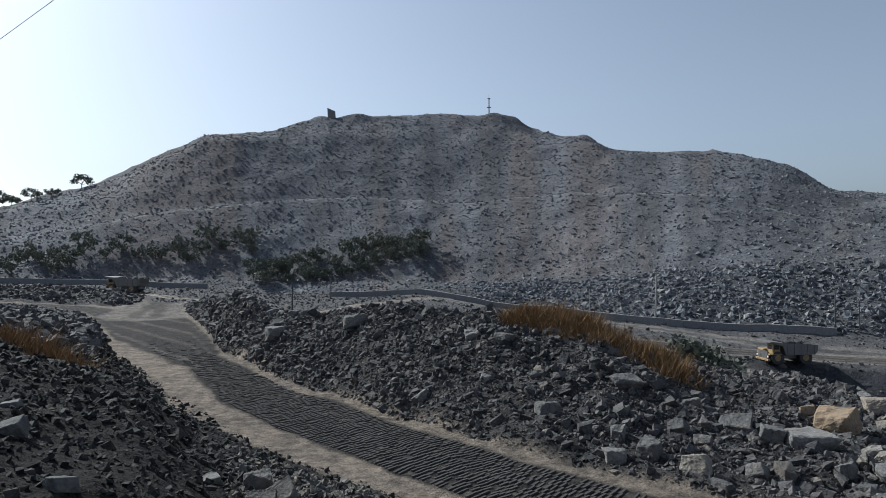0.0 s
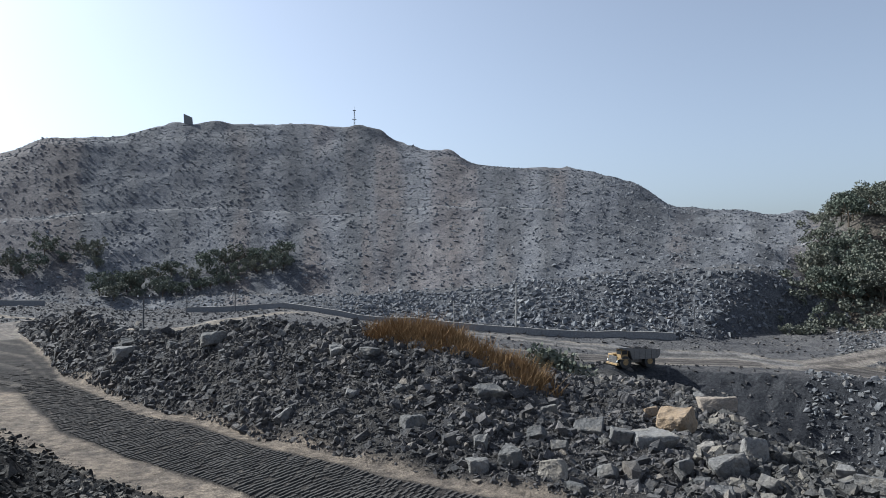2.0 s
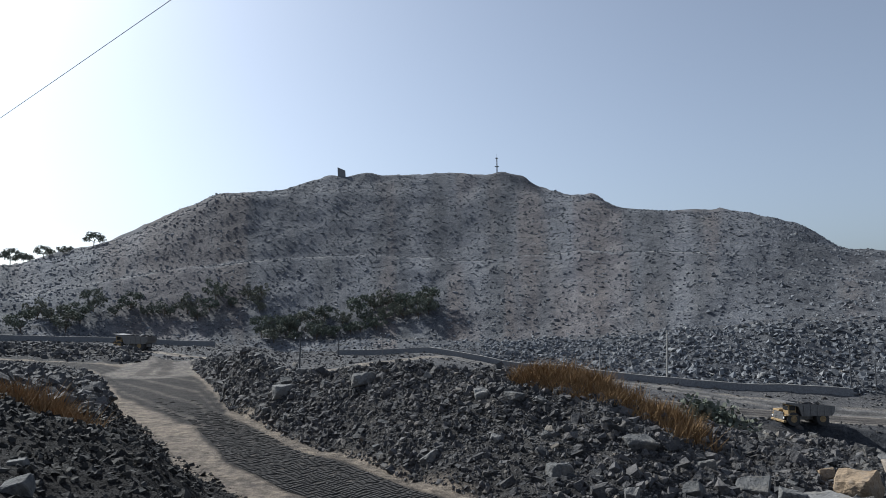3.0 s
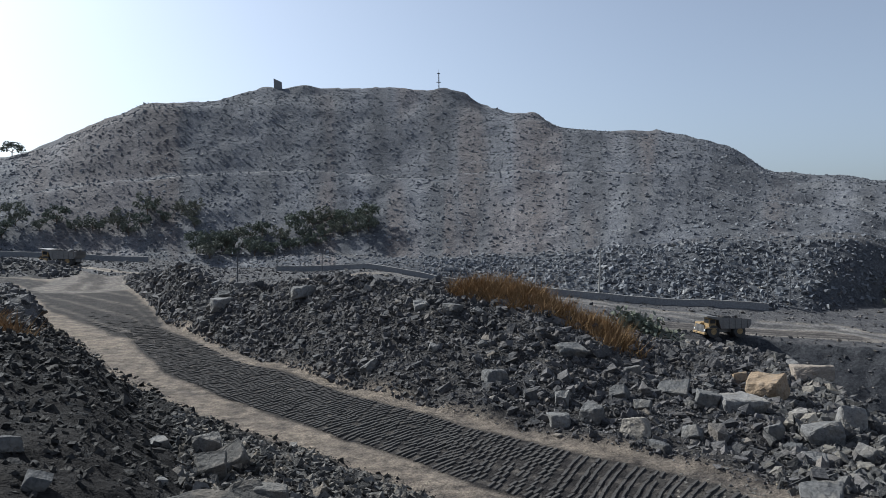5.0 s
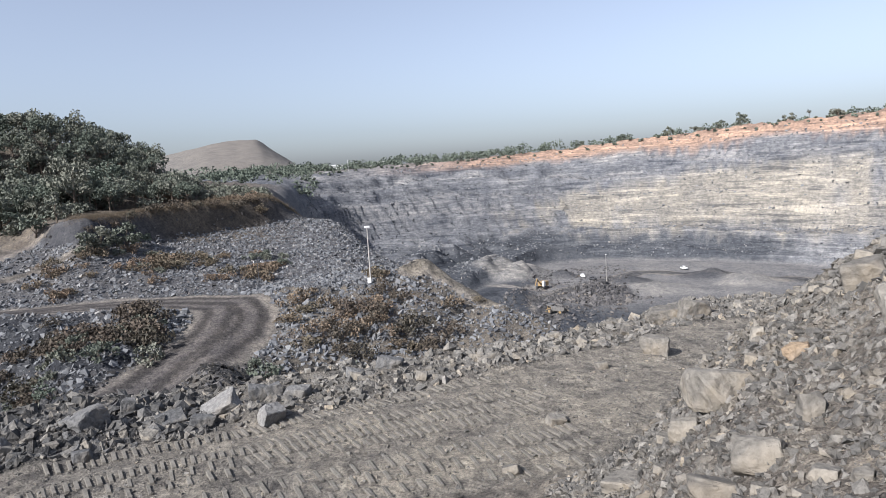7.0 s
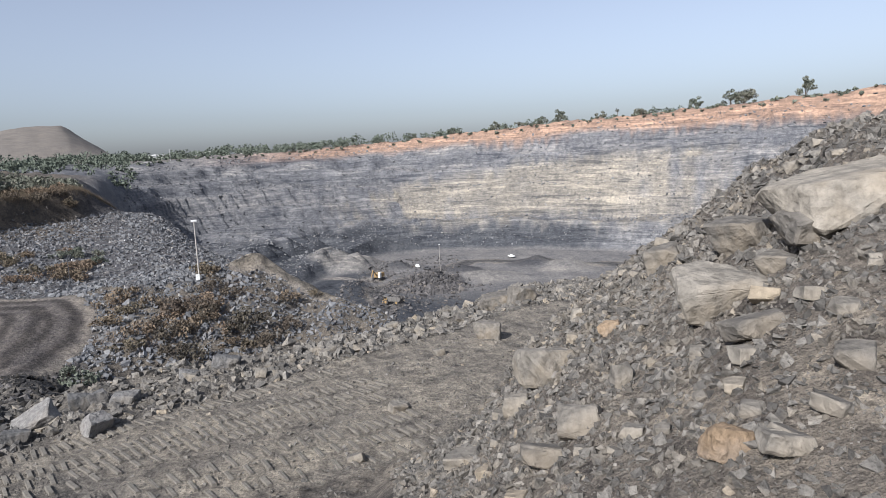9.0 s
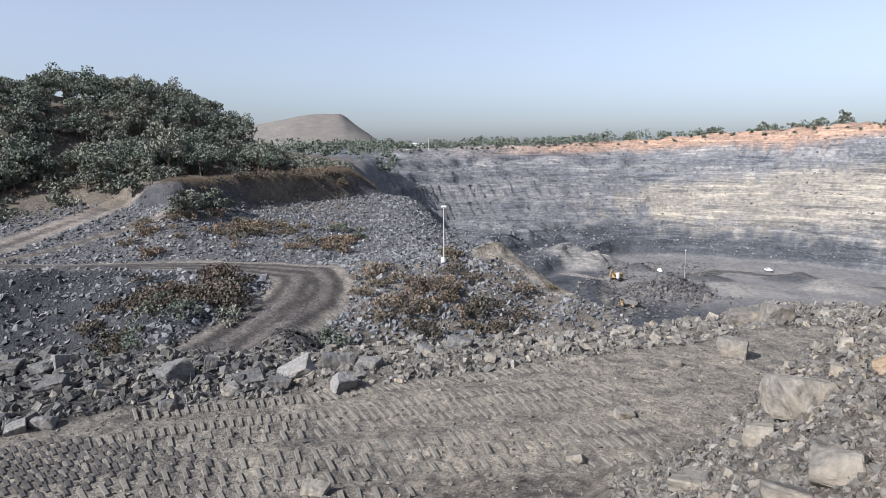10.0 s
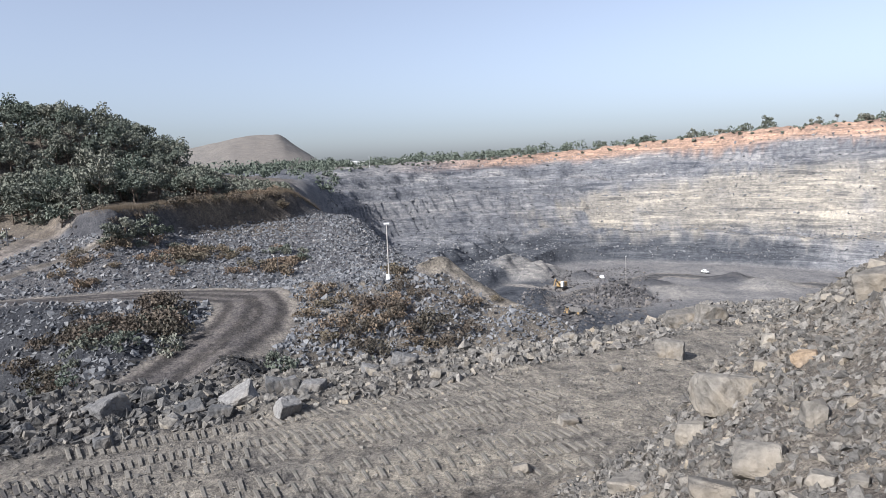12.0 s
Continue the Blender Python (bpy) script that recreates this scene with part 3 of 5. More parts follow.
def rubble(name, seed, az, r, size, material_, label, sink=0.25, kinds=SMALL):
    """Many loose stones lying on the land, joined into one mesh."""
    rng = np.random.default_rng(seed)
    n = len(az)
    turn = spins(rng, n)
    base = np.stack([r * np.sin(np.radians(az)), r * np.cos(np.radians(az)), ground(az, r) + size * (0.3 - sink)], -1)
    stretch = rng.uniform(0.7, 1.3, (n, 1, 3))
    pick = rng.integers(0, len(kinds), n)
    cos, tris, start = [], [], 0
    for k, (v, f) in enumerate(kinds):
        m = np.where(pick == k)[0]
        p = np.einsum("nij,nvj->nvi", turn[m], v[None] * stretch[m]) * size[m, None, None] + base[m, None]
        cos.append(p.reshape(-1, 3))
        tris.append((f[None] + (start + np.arange(len(m)) * len(v))[:, None, None]).reshape(-1, 3))
        start += len(m) * len(v)
    co, tri = np.concatenate(cos), np.concatenate(tris).astype(np.int32)
    me = bpy.data.meshes.new(name)
    me.vertices.add(len(co))
    me.vertices.foreach_set("co", co.ravel())
    me.loops.add(tri.size)
    me.loops.foreach_set("vertex_index", tri.ravel())
    me.polygons.add(len(tri))
    me.polygons.foreach_set("loop_start", np.arange(0, tri.size, 3, dtype=np.int32))
    me.polygons.foreach_set("use_smooth", np.zeros(len(tri), bool))
    me.update(calc_edges=True)
    me.materials.append(material_)
    return tagged(new(name, me), label, "rubble", kind="stuff")


def between(seed, n, az0, az1, inner, outer, power=1.0):
    """n random spots between two lines of the plan (by their order) over a range of bearings, evenly by area."""
    rng = np.random.default_rng(seed)
    az = rng.uniform(az0, az1, n * 3)
    a = np.interp(az, AZ, EDGE_R[int(inner)] + (inner % 1) * (EDGE_R[int(inner) + 1] - EDGE_R[int(inner)]))
    b = np.interp(az, AZ, EDGE_R[int(outer)] + (outer % 1) * (EDGE_R[min(int(outer) + 1, len(EDGE_R) - 1)] - EDGE_R[int(outer)]))
    w = (b * b - a * a)
    keep = rng.uniform(0, np.percentile(w, 97), len(az)) < w
    az, a, b = az[keep][:n], a[keep][:n], b[keep][:n]
    u = rng.uniform(0, 1, len(az)) ** power
    return az, np.sqrt(a * a + u * (b * b - a * a)), rng


def sizes(rng, n, low, high, bias=3.0):
    return low + (high - low) * rng.uniform(0, 1, n) ** bias


def off_roads(az, r):
    """Which spots lie clear of the trodden roads."""
    x, y = r * np.sin(np.radians(az)), r * np.cos(np.radians(az))
    clear = np.ones(len(az), bool)
    for road, width, _ in ROADS:
        pts = [(q * math.sin(radians(a)), q * math.cos(radians(a))) for a, q in road]
        for p, q in zip(pts[:-1], pts[1:]):
            ux, uy = q[0] - p[0], q[1] - p[1]
            t = np.clip(((x - p[0]) * ux + (y - p[1]) * uy) / (ux * ux + uy * uy), 0, 1)
            clear &= np.hypot(x - p[0] - t * ux, y - p[1] - t * uy) > width * 0.5
    return clear


def strew(name, seed, n, az0, az1, inner, outer, low, high, material_, label, bias=3.0, power=1.0, growth=0.0, sink=0.25):
    az, r, rng = between(seed, n, az0, az1, inner, outer, power)
    clear = off_roads(az, r)
    az, r = az[clear], r[clear]
    s = sizes(rng, len(az), low, high, bias) * (r / r.mean()) ** growth
    return rubble(name, seed + 1, az, r, s, material_, label, sink, SHARDS if r.mean() > 70 or s.mean() < 0.1 else SMALL)


strew("bank_rubble", 100, 23000, -21, 34, 4.0, 5.5, 0.09, 0.4, ROCK_DARK, "dark angular shale rubble heaped in a bank beside the road", 3.6, 0.9, 0.5)
strew("bank_chips", 102, 36000, -21, 36, 4.0, 5.3, 0.05, 0.17, ROCK_DARK, "small dark shale chips filling the rubble bank", 2.6, 0.9, 0.6)
strew("edge_rubble_west", 112, 9000, 29, 62, 4.0, 5.8, 0.06, 0.42, ROCK_EDGE, "dark grey broken rock along the pit edge", 3.2, 1.0, 0.5)
strew("edge_rubble", 110, 14000, 48, 112, 4.0, 5.8, 0.05, 0.34, ROCK_GREY, "grey broken rock along the pit edge", 3.2, 1.0, 0.5)
strew("knoll_rubble", 120, 17000, -42, 24, 1.0, 2.15, 0.03, 0.2, ROCK_COAL_SHADE, "dark loose stones on the slope above the road", 3.5, 1.0, 0.7)
strew("slope_rubble", 130, 34000, 90, 140, 0.7, 2.3, 0.016, 0.13, ROCK_GREY, "buff and grey stones on the near slope", 3.4, 1.0, 0.5)
strew("roadside_stones", 175, 7000, -27, 26, 2.1, 3.05, 0.03, 0.22, ROCK_COAL_SHADE, "small dark stones strewn beside the road", 3.2, 1.0, 0.5)
strew("side_rubble", 170, 5000, -42, -27, 2.1, 3.0, 0.15, 0.7, ROCK_DARK, "dark rubble heaps beside the road", 2.5)
strew("bench_gravel", 140, 8000, 22, 112, 2.0, 4.1, 0.015, 0.1, ROCK_GREY, "grey gravel scattered over the trodden bench", 3.0)
strew("hill_rubble", 150, 40000, -34, 40, 10.1, 15.9, 0.3, 1.15, ROCK_FAR, "grey spoil blocks covering the hill", 2.8, sink=0.36)
strew("verge_rubble", 160, 18000, -34, 86, 6.3, 10.6, 0.2, 0.8, ROCK_DARK, "dark rubble beside the far haul road", 3.0)
rng_pit = np.random.default_rng(77)
rubble("pit_rubble", 78, rng_pit.normal(94.5, 1.6, 1500), rng_pit.normal(375, 10, 1500), sizes(rng_pit, 1500, 0.6, 2.6), ROCK_DARK, "heaps of blasted rock on the pit floor")
strew("bench_slope_rubble", 180, 15000, 40, 82, 9.0, 10.1, 0.18, 0.8, ROCK_WALL, "grey tipped rubble below the cut bench", 2.5)
# rubble of the cut, coloured dark to match the shade there
strew("face_rubble", 186, 5000, 26, 66, 5.9, 7.3, 0.18, 0.8, ROCK_COAL_SHADE, "slaty rubble with shade in its dark colour on the steep cut below the haul road", 2.6)
strew("low_face_rubble", 187, 4500, 2, 41, 10.0, 11.0, 0.35, 1.3, ROCK_FAR, "grey blocks on the lowest lift of the hill", 2.3)
strew("cut_rubble", 185, 9000, 38, 80, 7.2, 9.0, 0.18, 0.85, ROCK_WALL, "grey slaty rubble on the terraces below the knoll", 2.6)
strew("cone_rubble", 190, 9000, 66, 93, 7.0, 8.6, 0.15, 0.75, ROCK_WALL, "slaty rubble on the flank of the tipped cone", 2.5)
strew("junction_rubble", 200, 4000, -36, -18, 4.2, 7.5, 0.2, 0.9, ROCK_DARK, "dark rubble round the road junction", 2.5)
strew("wall_rubble", 230, 10000, 71, 128, 12.2, 15.9, 0.5, 1.7, ROCK_WALL, "loose blocks on the ledges of the pit wall", 2.5)
strew("gully_rubble", 240, 3500, 78, 97, 8.0, 11.0, 0.5, 1.8, ROCK_DARK, "dark rubble in the gully down to the pit", 2.5)

# ---- boulders: (azimuth, distance, width, height by width) ----
BANK_BLOCKS = [
    (19.3, 21.6, 0.98, 0.70), (15.8, 22.7, 0.78, 0.90), (17.9, 25.6, 0.70, 0.80), (13.4, 23.8, 0.49, 1.60), (13.1, 22.2, 0.80, 0.60), (21.1, 20.6, 0.75, 0.60), (7.9, 25.7, 0.93, 0.80), (24.7, 26.0, 0.90, 0.80),
    (26.7, 26.4, 1.70, 0.45), (32.5, 24.3, 1.25, 0.65), (29.4, 23.8, 0.58, 1.00), (34.4, 26.0, 0.85, 1.05), (32.6, 18.2, 0.97, 0.60), (30.5, 17.8, 0.35, 0.60), (14.1, 28.6, 1.18, 0.50), (-7.7, 39.6, 1.53, 0.50),
    (-14.3, 44.2, 1.29, 0.80), (-2.5, 28.9, 0.87, 0.50), (2.8, 29.2, 0.45, 0.80), (4.3, 32.0, 0.88, 0.40), (22.0, 27.7, 1.29, 0.50), (19.8, 23.9, 0.64, 0.60), (23.6, 22.6, 0.61, 0.80), (35.4, 23.4, 0.64, 0.70),
]
RUSTY_BLOCKS = [
    (28.7, 30.1, 1.60, 0.70), (31.8, 34.2, 1.70, 0.50), (27.0, 31.8, 0.68, 0.80),
]
KNOLL_BLOCKS = [
    (-17.1, 8.7, 1.20, 0.50), (-15.5, 13.8, 0.55, 0.90), (-15.4, 12.4, 0.57, 0.70), (-13.7, 13.1, 0.60, 0.60), (-10.9, 10.0, 0.52, 0.90), (-12.6, 9.8, 0.74, 0.50), (-9.9, 9.3, 0.49, 0.50), (-8.1, 8.6, 0.51, 0.50),
    (0.7, 8.0, 0.36, 1.00), (-1.5, 7.2, 0.39, 0.70), (9.7, 8.4, 0.51, 0.60), (6.7, 7.0, 0.39, 0.80), (4.1, 8.0, 0.29, 0.80), (-1.6, 9.0, 0.43, 0.40), (-6.5, 7.7, 0.51, 0.50), (-4.4, 7.5, 0.50, 0.40), (6.0, 9.2, 0.33, 1.00),
]
EDGE_BLOCKS = [
    (53.6, 20.4, 1.09, 0.60), (56.4, 21.3, 0.40, 1.60), (59.5, 19.9, 0.79, 0.60), (67.0, 18.6, 0.74, 0.80), (63.2, 20.5, 1.27, 0.50), (66.3, 21.4, 0.65, 0.90), (67.4, 21.3, 0.55, 1.00), (69.3, 21.0, 0.76, 0.70),
    (61.8, 19.1, 0.66, 0.70), (74.0, 22.0, 0.66, 0.70), (77.1, 22.9, 0.95, 0.60), (40.7, 18.6, 0.52, 0.70), (42.7, 18.5, 0.51, 0.60), (44.5, 18.5, 0.58, 0.60), (53.1, 18.4, 0.47, 0.80), (40.4, 25.4, 0.60, 0.70),
    (42.2, 24.4, 1.15, 0.50), (46.0, 23.4, 0.63, 0.90), (45.1, 21.1, 0.86, 0.50), (47.9, 20.0, 0.48, 1.00), (39.7, 22.0, 0.60, 0.60), (45.1, 23.6, 0.96, 0.40), (48.9, 21.3, 0.44, 0.70),
]
BENCH_BLOCKS = [
    (99.0, 23.5, 1.01, 0.80), (86.9, 14.2, 0.44, 0.50), (101.8, 29.3, 1.39, 0.80), (64.2, 12.8, 0.51, 0.70), (74.0, 22.2, 0.57, 0.70), (90.8, 17.0, 0.47, 0.60), (94.7, 21.6, 0.41, 0.80), (100.0, 29.8, 1.79, 0.40),
]
SLOPE_RUST = [(109.1, 9.4, 0.33, 0.60), (118.4, 5.1, 0.36, 0.80)]
SLOPE_BLOCKS = [
    (125.9, 8.7, 1.6, 0.36), (124.5, 8.3, 0.94, 0.45), (119.3, 9.3, 0.81, 0.65), (117.7, 7.9, 1.02, 0.55), (113.3, 11.2, 0.61, 0.75), (122.0, 8.0, 0.44, 0.60), (104.0, 9.6, 0.88, 0.75), (109.9, 7.4, 0.24, 1.50),
    (106.6, 6.7, 0.49, 0.80), (101.1, 9.3, 0.41, 0.90), (119.7, 6.4, 0.27, 0.70), (120.4, 6.8, 0.61, 0.40), (120.1, 5.5, 0.20, 0.80), (122.0, 5.1, 0.22, 0.70), (110.7, 6.0, 0.22, 0.80), (103.3, 6.6, 0.54, 0.50),
    (96.3, 9.3, 0.62, 0.50), (126.1, 5.3, 0.27, 0.50), (127.4, 5.8, 0.29, 0.80), (111.3, 11.6, 0.24, 0.50), (110.3, 12.1, 0.21, 0.50), (122.9, 5.0, 0.44, 0.40), (113.2, 5.8, 0.17, 0.90), (126.6, 6.6, 0.27, 0.50),
    (124.2, 7.0, 0.29, 0.50), (121.1, 7.3, 0.30, 0.60), (116.2, 7.1, 0.20, 0.70), (119.0, 6.0, 0.19, 0.60),
]


def part(name, bm, material_, parent, label="", smooth_faces=False):
    """One bmesh as one mesh object under a thing or a part."""
    me = bpy.data.meshes.new(name)
    bm.to_mesh(me)
    bm.free()
    for p in me.polygons:
        p.use_smooth = smooth_faces
    me.materials.append(material_)
    ob = new(name, me)
    if parent:
        ob.parent = parent
    if label:
        tagged(ob, label)
    return ob


def boulder_mesh(rng, width, tall, cuts=2):
    """A broken block: a hull with chipped edges, split up and roughened."""
    bm = hull(block_points(rng, 0.3, int(rng.integers(2, 5))))
    bmesh.ops.dissolve_limit(bm, angle_limit=radians(14), verts=bm.verts, edges=bm.edges)
    bmesh.ops.bevel(bm, geom=list(bm.edges), offset=0.035, segments=1, affect="EDGES", profile=0.6)
    bmesh.ops.triangulate(bm, faces=bm.faces)
    for _ in range(cuts):
        long_ = [e for e in bm.edges if e.calc_length() > 0.11]
        bmesh.ops.subdivide_edges(bm, edges=long_, cuts=1, use_grid_fill=True)
        bmesh.ops.triangulate(bm, faces=bm.faces)
    shift = Vector(rng.uniform(-50, 50, 3))
    bm.normal_update()
    for v in bm.verts:
        layer = noise.noise(Vector((v.co.x * 1.5, v.co.y * 1.5, v.co.z * 9)) + shift)
        v.co += v.normal * (0.032 * noise.fractal(v.co * 4 + shift, 0.8, 2.2, 5) + 0.013 * layer)
    zs = [v.co.z for v in bm.verts]
    xs = [v.co.x for v in bm.verts]
    kx, kz = width / (max(xs) - min(xs)), width * tall / (max(zs) - min(zs))
    for v in bm.verts:
        v.co = Vector((v.co.x * kx, v.co.y * kx, v.co.z * kz))
    return bm


def boulders(rows, seed, material_, label, group, tilt=14, sink=0.3):
    rng = np.random.default_rng(seed)
    for az, r, width, tall in rows:
        width = max(width, 0.12)
        ob = part("boulder", boulder_mesh(rng, width, tall, 3 if width > 0.7 else 2 if width > 0.3 else 1), material_, None)
        p = at(az, r, width * tall * (0.5 - sink))
        ob.matrix_basis = pose(p.x, p.y, p.z, rng.normal(0, tilt), rng.normal(0, tilt), rng.uniform(-35, 35) - az)
        tagged(ob, label, "boulder", group)


ROCK_RUST = material("rusty_sandstone", rock_nodes((0.22, 0.157, 0.1), (0.29, 0.215, 0.142), (0.25, 0.225, 0.2), 1.6, 0.45))
ROCK_BUFF = material("buff_sandstone", rock_nodes((0.13, 0.119, 0.104), (0.23, 0.21, 0.178), (0.29, 0.232, 0.158), 0.9, 0.55))
ROCK_BLOCK = material("grey_block", rock_nodes((0.09, 0.089, 0.088), (0.215, 0.206, 0.194), (0.27, 0.235, 0.19), 1.6, 0.55))
boulders(BANK_BLOCKS, 1, ROCK_BLOCK, "large grey angular boulder in a dark rubble bank", "boulders in the bank")
boulders(RUSTY_BLOCKS, 2, ROCK_RUST, "rusty yellow sandstone block on top of the rubble", "yellow blocks")
boulders(KNOLL_BLOCKS, 3, ROCK_TOE, "grey angular block on the dark slope above the road", "blocks on the near slope")
boulders(EDGE_BLOCKS, 4, ROCK_BLOCK, "pale grey boulder pushed to the edge of the bench", "boulders on the bench edge")
boulders(BENCH_BLOCKS, 5, ROCK_BUFF, "pale flat stone lying on the trodden bench", "stones on the bench", 8)
boulders(SLOPE_BLOCKS, 6, ROCK_BUFF, "buff sandstone slab half buried in the stony slope", "slabs on the slope", 12, 0.36)
boulders(SLOPE_RUST, 7, ROCK_RUST, "rusty orange sandstone block on the stony slope", "slabs on the slope", 10, 0.3)


def wild_blocks(seed, n, az0, az1, inner, outer, low, high, material_, label, group):
    az, r, rng = between(seed, n, az0, az1, inner, outer)
    w = sizes(rng, len(az), low, high, 2.2)
    boulders([(float(a), float(q), float(s), float(rng.uniform(0.45, 0.9))) for a, q, s in zip(az, r, w)], seed + 1, material_, label, group)


wild_blocks(210, 60, -18, 33, 4.1, 5.3, 0.3, 0.8, ROCK_BLOCK, "grey angular boulder in a dark rubble bank", "boulders in the bank")
strew("bank_stones", 250, 520, 2, 36, 4.05, 5.2, 0.2, 0.55, ROCK_DARK, "larger dark stones in the rubble bank", 2.0)
strew("toe_stones", 255, 9000, -18, 27, 1.45, 2.6, 0.03, 0.2, ROCK_TOE, "heap of grey stones at the foot of the near slope", 3.0)
wild_blocks(220, 80, 33, 108, 4.05, 5.2, 0.18, 0.5, ROCK_BUFF, "pale grey broken rock at the edge of the bench", "boulders on the bench edge")
wild_blocks(230, 60, 96, 136, 1.0, 2.0, 0.08, 0.3, ROCK_BUFF, "flat buff stone on the near slope", "slabs on the slope")
wild_blocks(240, 24, -36, 18, 1.2, 2.2, 0.15, 0.55, ROCK_BLOCK, "grey stone on the dark slope above the road", "blocks on the near slope")

# ---- crawler prints in the road and on the bench ----
def plan_point(az, r):
    return np.array((r * math.sin(radians(az)), r * math.cos(radians(az))))


def crawler_prints(name, paths, pitch, rise, material_, label, seed, skew=0.25):
    """Rows of low ridges pressed up between the shoes of a crawler."""
    rng = np.random.default_rng(seed)
    cos, faces = [], []
    for path, width in paths:
        tilt = skew * rng.uniform(0.6, 1.3)
        pts = [plan_point(a, q) for a, q in path]
        for p, q in zip(pts[:-1], pts[1:]):
            length = float(np.linalg.norm(q - p))
            u = (q - p) / length
            side = np.array((u[1], -u[0]))
            for k in range(int(length / pitch)):
                if rng.uniform() < 0.03 + max(0.0, (np.hypot(*p) - 28) / 34):
                    continue
                c = p + u * ((k + tilt) * pitch + rng.normal(0, 0.008)) + side * rng.normal(0, 0.012)
                half, thick, h = width * rng.uniform(0.46, 0.52), pitch * rng.uniform(0.2, 0.3), rise * rng.uniform(0.6, 1.3)
                s2 = side + u * (tilt + rng.normal(0, 0.02))
                base = len(cos)
                for a, b, up in ((-1, -1, -0.05), (1, -1, -0.05), (1, 1, -0.05), (-1, 1, -0.05), (-0.95, -0.65, h), (0.95, -0.65, h), (0.95, 0.7, h), (-0.95, 0.7, h)):
                    w = c + s2 * a * half + u * b * thick
                    cos.append((w[0], w[1], up))
                faces += [(base + i, base + j, base + k2, base + l) for i, j, k2, l in ((4, 5, 6, 7), (0, 1, 5, 4), (1, 2, 6, 5), (2, 3, 7, 6), (3, 0, 4, 7))]
    co = np.array(cos)
    co[:, 2] += ground(np.degrees(np.arctan2(co[:, 0], co[:, 1])), np.hypot(co[:, 0], co[:, 1]))
    me = bpy.data.meshes.new(name)
    me.from_pydata(co.tolist(), [], faces)
    me.materials.append(material_)
    return tagged(new(name, me), label, "track print", kind="stuff")


def earth_nodes(a, b):
    def build(nt, bsdf):
        grain = noise_of(nt, 9.0, 6.0, 0.7)
        wide = noise_of(nt, 0.6, 4.0, 0.6)
        c = mixed(nt, wide, a, b)
        c = mixed(nt, 1.0, c, ramp(nt, grain, [(0.3, (0.65,) * 3), (0.7, (1.35,) * 3)]), "MULTIPLY")
        nt.links.new(c, bsdf.inputs["Base Color"])
        bsdf.inputs["Roughness"].default_value = 0.95
        bsdf.inputs["Specular IOR Level"].default_value = 0.2
        bumped(nt, bsdf, [(grain, 0.04)], 0.6)
    return build


EARTH_DARK = material("dark_earth", earth_nodes((0.045, 0.042, 0.04), (0.09, 0.083, 0.077)))
EARTH_PALE = material("pale_earth", earth_nodes((0.11, 0.1, 0.086), (0.19, 0.175, 0.15)))


def road_line(share, az0, az1, step=1.5):
    out = []
    for a in np.arange(az0, az1 + 0.1, step):
        n, f = (float(np.interp(a, AZ, EDGE_R[k])) for k in (3, 4))
        out.append((float(a), n + share * (f - n)))
    return out


dark_rows = [(road_line(0.29 + 0.058 * k, -25.5 + 0.3 * k, 60 - 1.5 * k), 0.46 - 0.03 * (k % 3)) for k in range(10)]
crawler_prints("road_prints", dark_rows, 0.2, 0.04, EARTH_DARK, "rows of crawler prints in the dark road", 31, 0.12)
bench_rows = [(road_line(0.08 + 0.105 * k, 37 + 1.7 * k, 96 - 1.1 * k), 0.5 + 0.05 * (k % 3)) for k in range(9) if k % 4 != 3] + [(road_line(-0.08 * k, 26 + 3 * k, 78 - 4 * k), 0.5) for k in (1, 2, 4)]
crawler_prints("bench_prints", bench_rows, 0.22, 0.045, EARTH_PALE, "crawler prints across the pale trodden bench", 37, 0.12)

# ---- plants ----
def leaf_nodes(a, b):
    def build(nt, bsdf):
        geo = nt.nodes.new("ShaderNodeNewGeometry")
        info = nt.nodes.new("ShaderNodeObjectInfo")
        c = ramp(nt, geo.outputs["Random Per Island"], [(0.0, a), (1.0, b)])
        c = mixed(nt, 1.0, c, ramp(nt, info.outputs["Random"], [(0.0, (0.8, 0.85, 0.8)), (1.0, (1.2, 1.1, 1.05))]), "MULTIPLY")
        c = mixed(nt, 1.0, c, ramp(nt, noise_of(nt, 2.0), [(0.3, (0.75,) * 3), (0.7, (1.25,) * 3)]), "MULTIPLY")
        nt.links.new(c, bsdf.inputs["Base Color"])
        bsdf.inputs["Roughness"].default_value = 0.9
        bsdf.inputs["Specular IOR Level"].default_value = 0.08
    return build


# green leaves greyed and lightened in colour to imitate haze
LEAF = material("hazed_leaf", leaf_nodes((0.088, 0.1, 0.083), (0.185, 0.2, 0.17)))
LEAF_DRY = material("dry_leaf", leaf_nodes((0.115, 0.094, 0.074), (0.2, 0.16, 0.12)))
LEAF_SCRUB = material("withered_scrub", leaf_nodes((0.06, 0.054, 0.048), (0.13, 0.112, 0.09)))
GRASS_DRY = material("dry_grass", leaf_nodes((0.125, 0.08, 0.042), (0.27, 0.185, 0.1)))
BARK = material("bark", earth_nodes((0.09, 0.07, 0.055), (0.16, 0.13, 0.1)))


def tube(bm, a, b, ra, rb, n=6):
    a, b = Vector(a), Vector(b)
    q = (b - a).to_track_quat("Z", "Y")
    rings = []
    for p, r in ((a, ra), (b, rb)):
        rings.append([bm.verts.new(p + q @ Vector((r * math.cos(2 * math.pi * i / n), r * math.sin(2 * math.pi * i / n), 0))) for i in range(n)])
    for i in range(n):
        bm.faces.new((rings[0][i], rings[0][(i + 1) % n], rings[1][(i + 1) % n], rings[1][i]))
    bm.faces.new(rings[1])
    bm.faces.new(rings[0][::-1])


